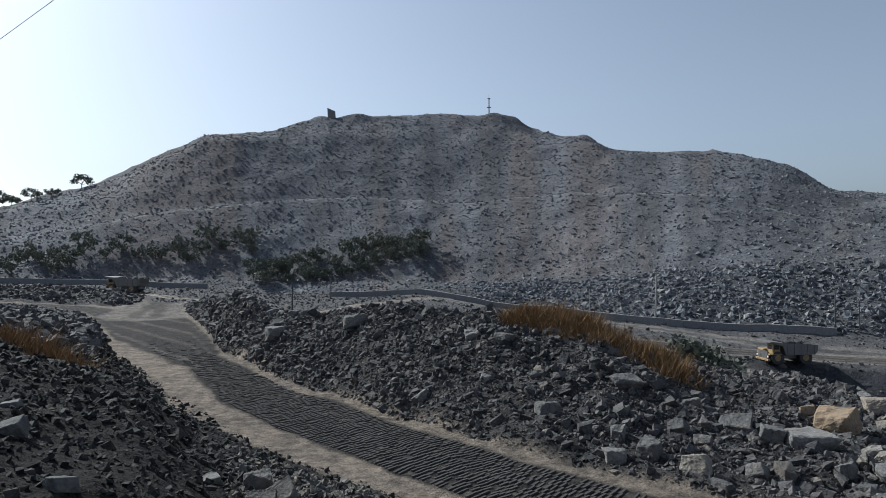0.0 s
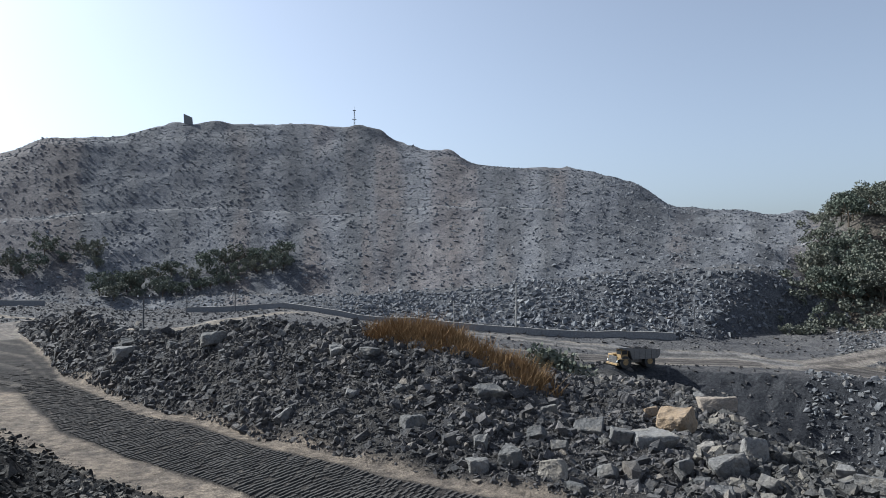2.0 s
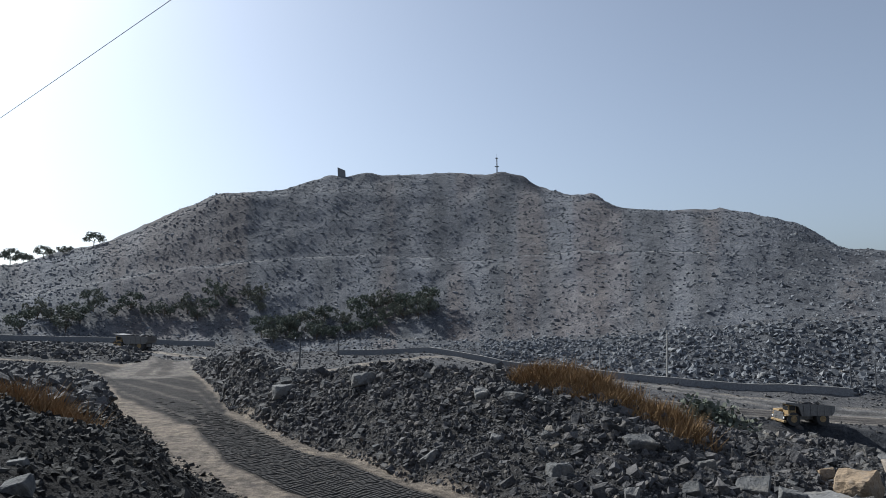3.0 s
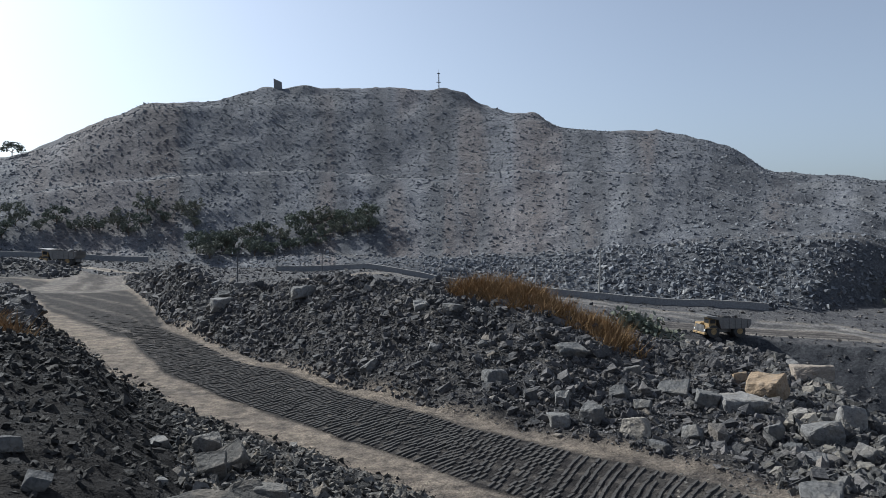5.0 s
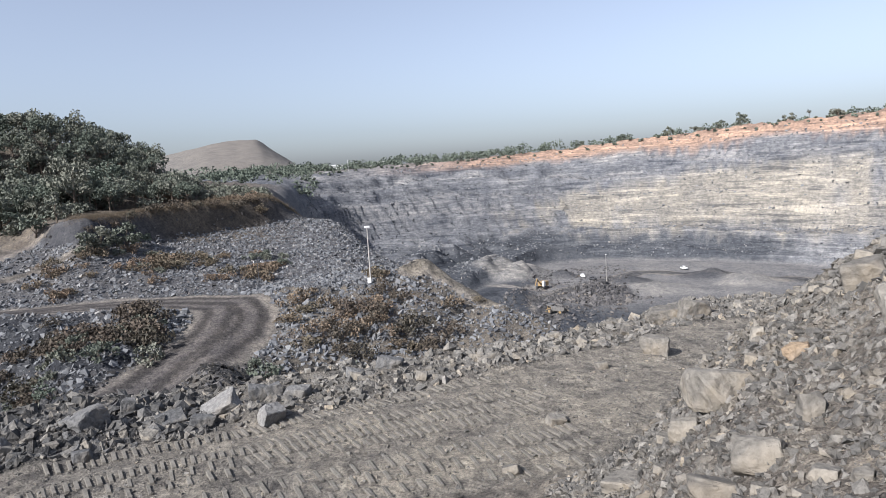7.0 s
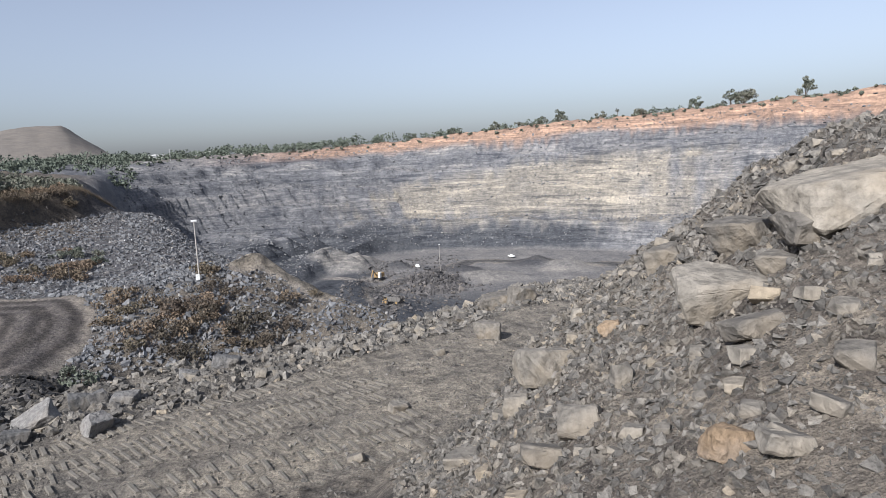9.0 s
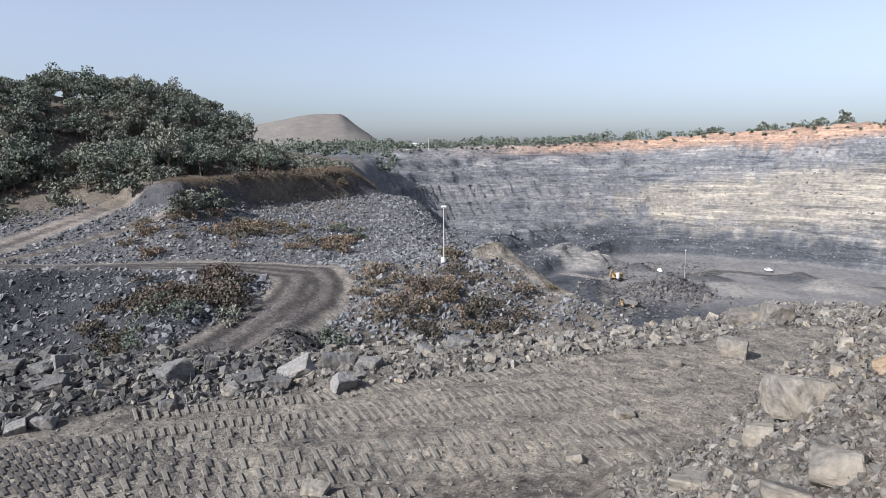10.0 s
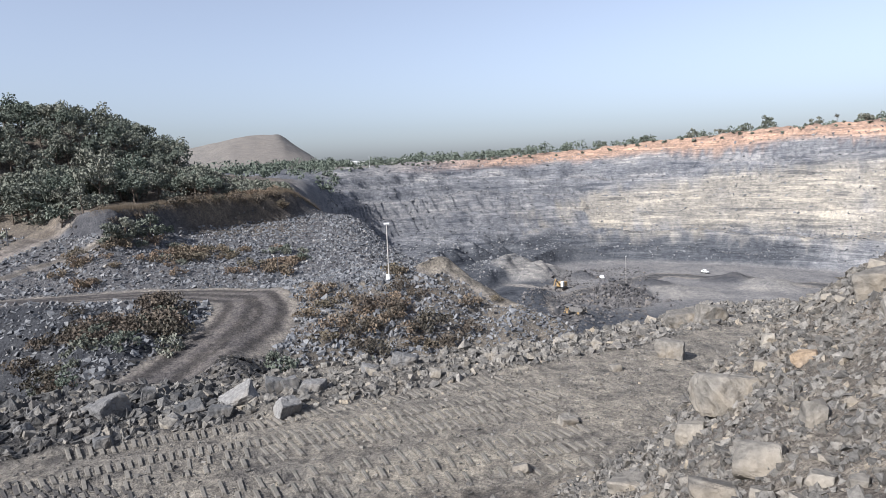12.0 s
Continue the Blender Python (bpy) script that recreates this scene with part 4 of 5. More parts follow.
def leaf_mesh(name, clumps, per, size, rng, material_):
    """A crown: clumps of small crossed leaves with gaps between them."""
    n = sum(max(6, int(per * r)) for _, r in clumps)
    cen, rad = [], []
    for c, r in clumps:
        k = max(6, int(per * r))
        d = rng.normal(size=(k, 3))
        d /= np.linalg.norm(d, axis=1, keepdims=True)
        cen.append(np.array(c) + d * r * rng.uniform(0.55, 1.05, (k, 1)) * np.array((1, 1, 0.75)))
    cen = np.concatenate(cen)
    n = len(cen)
    turn = spins(rng, n, 0.9)
    s = size * rng.uniform(0.6, 1.4, (n, 1, 1))
    quad = np.array(((-0.5, -0.32, 0), (0.5, -0.2, 0.08), (0.45, 0.35, 0), (-0.4, 0.3, -0.08)))
    co = (np.einsum("nij,vj->nvi", turn, quad) * s + cen[:, None]).reshape(-1, 3)
    me = bpy.data.meshes.new(name)
    me.from_pydata(co.tolist(), [], (np.arange(n)[:, None] * 4 + np.arange(4)).tolist())
    me.materials.append(material_)
    return me


def make_tree(seed, height, spread, label, category="tree", material_=LEAF, clumps=16, per=48, size=0.45, bare=0.3):
    rng = np.random.default_rng(seed)
    root = tagged(new("tree"), label, category)
    bm = bmesh.new()
    top = Vector((rng.normal(0, 0.3), rng.normal(0, 0.3), height * 0.55))
    tube(bm, (0, 0, -0.6), (top.x * 0.4, top.y * 0.4, height * bare), height * 0.03, height * 0.022)
    tube(bm, (top.x * 0.4, top.y * 0.4, height * bare), top, height * 0.022, height * 0.012)
    balls = []
    for k in range(clumps):
        a, q = rng.uniform(0, 2 * math.pi), math.sqrt(rng.uniform()) * spread
        z = height * (bare + 0.12) + (height * (0.86 - bare)) * rng.uniform() * (1 - 0.45 * (q / spread) ** 2)
        c = (q * math.cos(a), q * math.sin(a), z)
        balls.append((c, spread * rng.uniform(0.24, 0.44)))
        if k < 6:
            tube(bm, (top.x * 0.4, top.y * 0.4, height * bare * rng.uniform(0.9, 1.3)), c, height * 0.012, height * 0.004, 5)
    part("trunk", bm, BARK, root, "grey-brown trunk and limbs")
    crown = new("crown", leaf_mesh("crown", balls, per, size, rng, material_))
    crown.parent = root
    return root


def make_bush(seed, height, spread, label, material_, name="bush", per=55, size=0.28):
    rng = np.random.default_rng(seed)
    root = tagged(new(name), label, "bush")
    bm = bmesh.new()
    balls = []
    for k in range(9):
        a, q = rng.uniform(0, 2 * math.pi), math.sqrt(rng.uniform()) * spread
        c = (q * math.cos(a), q * math.sin(a), height * rng.uniform(0.25, 0.8) * (1 - 0.4 * q / spread))
        balls.append((c, spread * rng.uniform(0.25, 0.42)))
        tube(bm, (0, 0, -0.2), c, 0.05, 0.015, 4)
    part("stem", bm, BARK, root)
    crown = new("foliage", leaf_mesh("foliage", balls, per, size, rng, material_))
    crown.parent = root
    return root


def spread_copies(first, spots, group, seed, low=0.75, high=1.25, lift=-0.1):
    """The first plant stands on the first spot, and turned and scaled copies on the others."""
    rng = np.random.default_rng(seed)
    for k, (az, r) in enumerate(spots):
        ob = first[k % len(first)] if k < len(first) else copy_thing(first[k % len(first)], Matrix())
        s = rng.uniform(low, high)
        p = at(az, r, lift)
        ob.matrix_basis = pose(p.x, p.y, p.z, 0, 0, rng.uniform(0, 360)) @ Matrix.Diagonal((s, s, s * rng.uniform(0.85, 1.15), 1))
        tagged(ob, group=group)


def spots_in(seed, n, az0, az1, r0, r1, gap=0.0):
    rng = np.random.default_rng(seed)
    out = []
    while len(out) < n:
        az, r = rng.uniform(az0, az1), math.sqrt(rng.uniform(r0 * r0, r1 * r1))
        p = plan_point(az, r)
        if gap == 0 or all(np.hypot(*(p - plan_point(*o))) > gap for o in out[-160:]):
            out.append((az, r))
        else:
            gap *= 0.999
    return out


wood = [make_tree(400 + k, 8.0 + k * 0.6, 3.4 + 0.25 * k, "haze-paled green broad-crowned tree on the wooded knoll", clumps=18, per=38, size=0.5) for k in range(5)]
wood_spots = spots_in(41, 120, 39.5, 60.0, 224, 285, 3.8) + spots_in(42, 26, 38.5, 47, 205, 225, 3.0) + spots_in(43, 44, 47, 62, 200, 228, 3.2) + spots_in(67, 24, 48, 57, 188, 204, 3.0) + spots_in(68, 16, 38, 46, 194, 206, 3.0)
spread_copies(wood, wood_spots, "trees on the wooded knoll", 44, 0.7, 1.15)
fringe = [make_tree(420, 6.0, 2.6, "haze-paled green tree beside the branch road", clumps=14, bare=0.2), make_tree(421, 5.0, 2.4, "small haze-paled green tree beside the branch road", clumps=12, bare=0.15)]
spread_copies(fringe, [(39.2, 186), (41, 190), (43.5, 198), (51.5, 178), (53.0, 176), (54.6, 158), (55.6, 161.5), (56.6, 164), (57.4, 166), (58.4, 169), (45.3, 205), (48.5, 210), (50.8, 206), (56, 196)], "trees beside the branch road", 45)
brown = [make_bush(430 + k, 2.2, 2.0, "dry brown scrub with withered leaves", LEAF_DRY, "shrub") for k in range(2)]
spread_copies(brown, spots_in(46, 30, 60, 68, 206, 224) + spots_in(47, 30, 38.5, 52, 192, 215) + spots_in(48, 14, 69, 80, 92, 108) + spots_in(49, 18, 52, 61, 150, 163) + spots_in(64, 44, 50, 69, 140, 164) + spots_in(66, 9, 68, 86, 100, 118), "dry scrub on the benches", 51, 0.5, 1.2)
green = [make_bush(440 + k, 2.0, 1.7, "dark green bush on the rubble", LEAF) for k in range(2)]
spread_copies(green, [(19.4, 44), (20.0, 45), (18.9, 45.5), (66.5, 84), (65.8, 88), (73.5, 88), (75.0, 87), (54, 104), (56.5, 104), (58.3, 107), (52, 101), (50, 100), (57.4, 105), (49.0, 96)] + spots_in(52, 18, 44, 58, 93, 108) + spots_in(53, 16, 54, 69, 148, 164), "green bushes on the slopes", 54, 0.7, 1.3)
scrub = [make_bush(445 + k, 2.4, 2.2, "leafless dark brown thicket on the cut slope", LEAF_SCRUB, "thicket") for k in range(2)]
spread_copies(scrub, spots_in(81, 40, 47, 58.5, 98, 117) + [(55 + 1.5 * k, 165 + 5.4 * k) for k in range(9)] + spots_in(83, 14, 68, 84, 92, 110), "dark thickets on the cut slopes", 84, 0.6, 1.3)
rim_trees = [make_tree(450 + k, 9.0 + 1.5 * k, 5.0, "grey-green tree on the plain above the pit", clumps=14, per=26, size=0.9, bare=0.08) for k in range(3)]
rim_spots = [(108.8, 640), (111.9, 630), (115.9, 600), (118.4, 590), (119.3, 590), (123.4, 570), (100.5, 660), (102.3, 655), (93.5, 690), (104.2, 650), (97, 680), (105.5, 655)]
spread_copies(rim_trees, rim_spots, "trees on the rim of the pit", 58, 0.9, 1.5, -0.4)


def far_wood(name, seed, spots, low, high, label, per=9, leaf=1.5):
    """Far scrub and tree lines, too many to count: clumps of leaves on the land."""
    rng = np.random.default_rng(seed)
    balls = []
    for az, r in spots:
        p, s = at(az, r), rng.uniform(low, high)
        for _ in range(3):
            balls.append(((p.x + rng.normal(0, s * 0.5), p.y + rng.normal(0, s * 0.5), p.z + s * rng.uniform(0.2, 0.9)), s * rng.uniform(0.45, 0.8)))
    return tagged(new(name, leaf_mesh(name, balls, per, leaf, rng, LEAF)), label, "trees", kind="stuff")


far_wood("far_wood", 55, spots_in(55, 120, 69, 88, 690, 900) + spots_in(56, 110, 60, 72, 420, 900) + spots_in(57, 70, 88, 128, 670, 860), 4.0, 9.0, "hazy tree lines and scrub on the plain")
far_wood("rim_scrub", 56, [(a, float(np.interp(a, AZ, EDGE_R[16])) + 6 + 10 * math.sin(a * 9)) for a in np.arange(71, 128, 0.42)], 0.8, 2.4, "low scrub along the rim of the pit")
far_wood("hill_scrub", 57, spots_in(63, 200, 38, 61, 196, 290) + spots_in(69, 70, 46, 56, 182, 205) + spots_in(71, 110, 57, 68, 222, 252) + spots_in(70, 50, 36.5, 44, 178, 200), 1.2, 2.6, "haze-paled undergrowth between the trees of the knoll", 26, 0.55)
hill_trees = [make_tree(460, 9.0, 4.8, "hazy tree on the shoulder of the spoil hill", clumps=16, per=30, size=0.7), make_tree(461, 5.0, 3.8, "low tree on the shoulder of the spoil hill", clumps=12, per=30, size=0.7)]
spread_copies(hill_trees, [(-28.3, 416), (-30.1, 412), (-31.5, 414), (-32.7, 410), (-33.5, 408)], "trees on the hill shoulder", 59, 0.9, 1.1)
foot_trees = [make_tree(470 + k, 8.5, 4.0, "dark tree at the foot of the spoil hill", clumps=15, per=36, size=0.6, bare=0.12) for k in range(2)]
spread_copies(foot_trees, spots_in(60, 32, -16, -2.5, 240, 256, 4.0) + spots_in(61, 20, -33, -16, 262, 280, 5.0), "trees at the foot of the hill", 62, 0.5, 1.05)


def palm(az, r):
    root = tagged(new("palm"), "single tall palm on the plain above the pit", "palm")
    bm = bmesh.new()
    tube(bm, (0, 0, -0.5), (0.2, 0, 10), 0.3, 0.18, 8)
    part("trunk", bm, BARK, root)
    bm = bmesh.new()
    rng = np.random.default_rng(8)
    for k in range(22):
        a, droop = rng.uniform(0, 2 * math.pi), rng.uniform(-0.9, 0.9)
        d, s = Vector((math.cos(a), math.sin(a), droop)), Vector((-math.sin(a), math.cos(a), 0))
        c = Vector((0.2, 0, 10))
        v = [bm.verts.new(c), bm.verts.new(c + d * 1.3 + s * 0.35), bm.verts.new(c + d * 2.3 - Vector((0, 0, 0.5))), bm.verts.new(c + d * 1.3 - s * 0.35)]
        bm.faces.new(v)
    part("crown", bm, LEAF, root)
    root.matrix_basis = Matrix.Translation(at(az, r))


palm(110.1, 640)


def grass(name, seed, spots, blades, height, label, material_=GRASS_DRY):
    """A stand of dry grass: bent blades in tufts."""
    rng = np.random.default_rng(seed)
    cos = []
    for az, r, reach in spots:
        n = int(blades * reach * reach)
        a, q = rng.uniform(0, 2 * np.pi, n), reach * np.sqrt(rng.uniform(0, 1, n))
        c = plan_point(az, r)
        x, y = c[0] + q * np.cos(a), c[1] + q * np.sin(a)
        z = ground(np.degrees(np.arctan2(x, y)), np.hypot(x, y)) - 0.05
        h = height * rng.uniform(0.25, 1.15, n) * (1.1 - 0.7 * (q / reach) ** 2) * rng.uniform(0.6, 1.1)
        b = rng.uniform(0, 2 * np.pi, n)
        w = 0.022 * rng.uniform(0.6, 1.6, n)
        lx, ly = rng.normal(0, 0.5, n) * h, rng.normal(0, 0.5, n) * h
        cos.append(np.stack([np.stack([x - w * np.cos(b), y - w * np.sin(b), z], -1), np.stack([x + w * np.cos(b), y + w * np.sin(b), z], -1), np.stack([x + lx, y + ly, z + h], -1)], 1))
    co = np.concatenate(cos).reshape(-1, 3)
    me = bpy.data.meshes.new(name)
    me.from_pydata(co.tolist(), [], np.arange(len(co)).reshape(-1, 3).tolist())
    me.materials.append(material_)
    return tagged(new(name, me), label, "grass", kind="stuff")


rng_tuft = random.Random(70)
tufts = [(a + rng_tuft.uniform(-0.7, 0.7), 35.2 - 0.19 * (a - 5) + rng_tuft.uniform(-1.6, 1.2), rng_tuft.uniform(0.45, 1.3)) for a in np.arange(4.6, 18.6, 0.42)]
grass("bank_grass", 71, tufts, 330, 1.05, "tall dry tawny grass along the top of the rubble bank")
grass("knoll_grass", 72, [(-33.5, 24, 1.5), (-31.5, 24, 1.2), (-30, 23, 0.9), (-28.5, 22.5, 0.7), (-36, 25, 1.6)], 420, 0.8, "dry brown grass on the near slope")
grass("cone_grass", 73, [(69.5, 96, 3), (71, 95, 3), (72.5, 97, 3), (68.5, 99, 2.5), (74, 100, 3), (77, 104, 3), (79, 110, 4)], 45, 0.8, "brown grass on the rubble cone", LEAF_DRY)
grass("bench_grass", 74, [(a, float(np.interp(a, AZ, EDGE_R[11])) + 3, 3.4) for a in np.arange(54.5, 70, 0.8)], 130, 1.5, "brown grass along the top of the cut bench", LEAF_DRY)

# ---- poles, wall and masts ----
def plain_nodes(rgb, rough=0.6, metal=0.0, wear=0.25):
    def build(nt, bsdf):
        w = noise_of(nt, 3.0, 6.0, 0.7)
        c = mixed(nt, 1.0, rgb, ramp(nt, w, [(0.3, (1 - wear,) * 3), (0.7, (1 + wear,) * 3)]), "MULTIPLY")
        nt.links.new(c, bsdf.inputs["Base Color"])
        bsdf.inputs["Roughness"].default_value = rough
        bsdf.inputs["Metallic"].default_value = metal
    return build


POLE = material("weathered_concrete", plain_nodes((0.36, 0.34, 0.31), 0.85))
POLE_DARK = material("dark_steel", plain_nodes((0.09, 0.09, 0.095), 0.6, 0.4))
WALLING = material("wall_concrete", plain_nodes((0.19, 0.19, 0.195), 0.9, 0.0, 0.35))
PALE = material("pale_paint", plain_nodes((0.7, 0.7, 0.68), 0.6))
YELLOW = material("dusty_yellow_paint", plain_nodes((0.3, 0.2, 0.09), 0.7, 0.0, 0.5))
RUBBER = material("dusty_rubber", plain_nodes((0.05, 0.048, 0.046), 0.9))
STEEL = material("worn_steel", plain_nodes((0.2, 0.19, 0.18), 0.6, 0.5))
GLASS = material("dark_glass", plain_nodes((0.02, 0.022, 0.025), 0.12))
BLUE = material("blue_sheet", plain_nodes((0.15, 0.33, 0.42), 0.6))


def box(bm, x0, x1, y0, y1, z0, z1, bevel=0.0):
    v = [bm.verts.new((x, y, z)) for x in (x0, x1) for y in (y0, y1) for z in (z0, z1)]
    fs = [bm.faces.new([v[i] for i in f]) for f in ((0, 1, 3, 2), (4, 6, 7, 5), (0, 4, 5, 1), (2, 3, 7, 6), (0, 2, 6, 4), (1, 5, 7, 3))]
    if bevel:
        bmesh.ops.bevel(bm, geom=list({e for f in fs for e in f.edges}), offset=bevel, segments=1, affect="EDGES")


def box_part(name, dims, material_, parent, label="", bevel=0.04):
    bm = bmesh.new()
    box(bm, *dims, bevel)
    return part(name, bm, material_, parent, label)


def pole(az, r, height, label, material_=POLE, arms=1, lamp=False, lean=0.0, thick=0.13):
    root = tagged(new("utility_pole"), label, "pole", "poles along the haul roads")
    bm = bmesh.new()
    tube(bm, (0, 0, -0.8), (0, 0, height), thick, thick * 0.65, 8)
    part("post", bm, material_, root)
    for k in range(arms):
        z = height - 0.35 - 0.8 * k
        box_part("crossarm", (-0.75, 0.75, -0.06, 0.06, z - 0.06, z + 0.06), POLE_DARK, root, "", 0.01)
        for x in (-0.65, 0.65):
            bm = bmesh.new()
            tube(bm, (x, 0, z + 0.06), (x, 0, z + 0.3), 0.07, 0.04, 6)
            part("insulator", bm, PALE, root)
    if lamp:
        box_part("lamp_head", (-0.45, 0.45, -0.15, 0.15, height - 0.05, height + 0.25), PALE, root, "pale floodlight head", 0.05)
        box_part("switch_box", (-0.5, 0.1, -0.45, -0.15, 0.2, 1.1), PALE, root, "pale box at the foot", 0.03)
    p = at(az, r)
    root.matrix_basis = pose(p.x, p.y, p.z, 0, lean, -az)


pole(-13.0, 92, 5.8, "thin dark pole beside the road junction", POLE_DARK, 1, lean=0.5)
pole(11.3, 157, 7.0, "slender pole in front of the low wall")
pole(16.4, 160, 11.6, "tall concrete pole in front of the low wall", thick=0.2, lean=1.5)
pole(30.4, 165, 6.6, "slender pole at the end of the low wall", POLE_DARK)
pole(28.9, 166, 8.2, "slender dark pole at the end of the low wall", POLE_DARK)
pole(42.2, 205, 7.5, "pole below the wooded knoll")
pole(47.6, 176, 4.0, "short dark post beside the branch road", POLE_DARK)
pole(48.1, 178, 4.0, "short dark post beside the branch road", POLE_DARK)
pole(61.4, 163, 3.4, "short pole below the cut bench", POLE_DARK)
pole(66.8, 133, 5.0, "slender dark pole at the hairpin", POLE_DARK, thick=0.08)
pole(71.0, 148, 5.0, "slender dark pole on the rubble slope", POLE_DARK, thick=0.08)
pole(75.8, 114, 9.4, "tall pale lamp pole on the rubble cone", POLE, 0, True, 0.0, 0.12)
pole(95.3, 408, 19.0, "lighting mast on the pit floor", POLE, 0, True, 0.0, 0.16)
pole(74.6, 700, 12.0, "far pole beyond the pit", PALE, 1)
pole(60.5, 300, 9.0, "dark post beside the wooded knoll", POLE_DARK, 0, False, 0.0, 0.35)
pole(-9.9, 186, 6.0, "slender dark pole by the low wall", POLE_DARK)
pole(-6.3, 184, 6.0, "slender dark pole by the low wall", POLE_DARK)


def mast():
    root = tagged(new("mast"), "thin lattice mast on top of the spoil hill", "mast")
    bm = bmesh.new()
    for k in range(3):
        a = 2.1 * k
        tube(bm, (0.45 * math.cos(a), 0.45 * math.sin(a), -1), (0.25 * math.cos(a), 0.25 * math.sin(a), 9.5), 0.12, 0.1, 5)
    for k in range(9):
        z = 0.5 + k
        for j in range(3):
            a, b = 2.1 * j, 2.1 * (j + 1)
            tube(bm, (0.43 * math.cos(a), 0.43 * math.sin(a), z), (0.4 * math.cos(b), 0.4 * math.sin(b), z + 1), 0.06, 0.06, 4)
    part("lattice", bm, POLE_DARK, root)
    for z, w in ((3.6, 1.3), (9.0, 0.9)):
        box_part("platform", (-w, w, -0.4, 0.4, z, z + 0.35), POLE_DARK, root, "", 0.03)
    bm = bmesh.new()
    tube(bm, (0, 0, 9.3), (0, 0, 11.8), 0.1, 0.04, 5)
    part("aerial", bm, POLE_DARK, root)
    root.matrix_basis = Matrix.Translation(at(3.2, 428))


mast()


def hopper():
    """A leaning concrete slab with a chute below it, at the lip of the hill top."""
    root = tagged(new("tipping_block"), "grey leaning concrete tipping block on the hill top", "structure block")
    bm = bmesh.new()
    v = [bm.verts.new(c) for c in ((-2.2, -1, -5), (2.8, -1, -5), (2.2, -1, 2.6), (-2.6, -1, 4.6), (-2.2, 1.2, -5), (2.8, 1.2, -5), (2.2, 1.2, 2.6), (-2.6, 1.2, 4.6))]
    for f in ((0, 1, 2, 3), (5, 4, 7, 6), (4, 0, 3, 7), (1, 5, 6, 2), (3, 2, 6, 7), (4, 5, 1, 0)):
        bm.faces.new([v[i] for i in f])
    bmesh.ops.bevel(bm, geom=list(bm.edges), offset=0.12, segments=1, affect="EDGES")
    part("block", bm, WALLING, root)
    box_part("ledge", (-3.4, 3.4, -1.6, 1.6, -5.6, -4.6), WALLING, root, "", 0.1)
    p = at(-9.8, 428)
    root.matrix_basis = pose(p.x, p.y, p.z + 1.0, 0, 0, 9)


hopper()


def low_wall(name, points, height, label):
    """A long low concrete wall with a proud coping, stepping with the ground."""
    bm, cap = bmesh.new(), bmesh.new()
    spots = [at(a, q) for a, q in points]
    for p, q in zip(spots[:-1], spots[1:]):
        d = (q - p)
        side = Vector((d.y, -d.x, 0)).normalized()
        for mesh, half, low, high in ((bm, 0.2, -1.0, height), (cap, 0.26, height + 0.003, height + 0.12)):
            v = [mesh.verts.new(e + side * s * half + Vector((0, 0, z))) for e in (p, q) for s in (-1, 1) for z in (low, high)]
            for f in ((0, 1, 3, 2), (4, 6, 7, 5), (0, 4, 5, 1), (2, 3, 7, 6), (0, 2, 6, 4), (1, 5, 7, 3)):
                mesh.faces.new([v[i] for i in f])
    root = tagged(new(name), label, "wall", kind="structure")
    part("wall_body", bm, WALLING, root)
    part("coping", cap, POLE, root, "pale coping")


low_wall("wall_far", [(a, float(np.interp(a, (-10, -4.6, 0, 4.7, 11.6, 18, 29), (192, 190, 182, 176, 163, 159, 163)))) for a in np.arange(-10, 29.2, 1.5)], 1.35, "long low grey concrete wall at the foot of the spoil hill")
low_wall("wall_west", [(a, 236 - (a + 33) * 1.2) for a in np.arange(-36, -18, 1.5)], 1.5, "low grey wall along the far road")


def cable(a, b, sag, label):
    bm = bmesh.new()
    a, b = Vector(a), Vector(b)
    pts = [a.lerp(b, k / 24) - Vector((0, 0, sag * 4 * (k / 24) * (1 - k / 24))) for k in range(25)]
    for p, q in zip(pts[:-1], pts[1:]):
        tube(bm, p, q, 0.009, 0.009, 5)
    return tagged(part("overhead_cable", bm, POLE_DARK, None), label, "cable")


def along(az, el, d):
    return (d * math.sin(radians(az)) * math.cos(radians(el)), d * math.cos(radians(az)) * math.cos(radians(el)), d * math.sin(radians(el)))


cable(along(-45, 3.2, 60), along(-10.8, 33, 15), 0.1, "dark overhead cable strung above the slope")


# ---- vehicles and buildings ----
def wheel_part(parent, x, y, r, w):
    bm = bmesh.new()
    tube(bm, (x, y - w / 2, r), (x, y + w / 2, r), r, r, 20)
    bmesh.ops.bevel(bm, geom=[e for e in bm.edges if len(e.link_faces) == 2 and abs(e.calc_face_angle(0)) > 1], offset=0.12, segments=2, affect="EDGES")
    tyre = part("wheel", bm, RUBBER, parent, "dusty black tyre")
    bm = bmesh.new()
    tube(bm, (x, y - w / 2 - 0.03, r), (x, y + w / 2 + 0.03, r), r * 0.5, r * 0.5, 16)
    part("rim", bm, YELLOW, tyre)


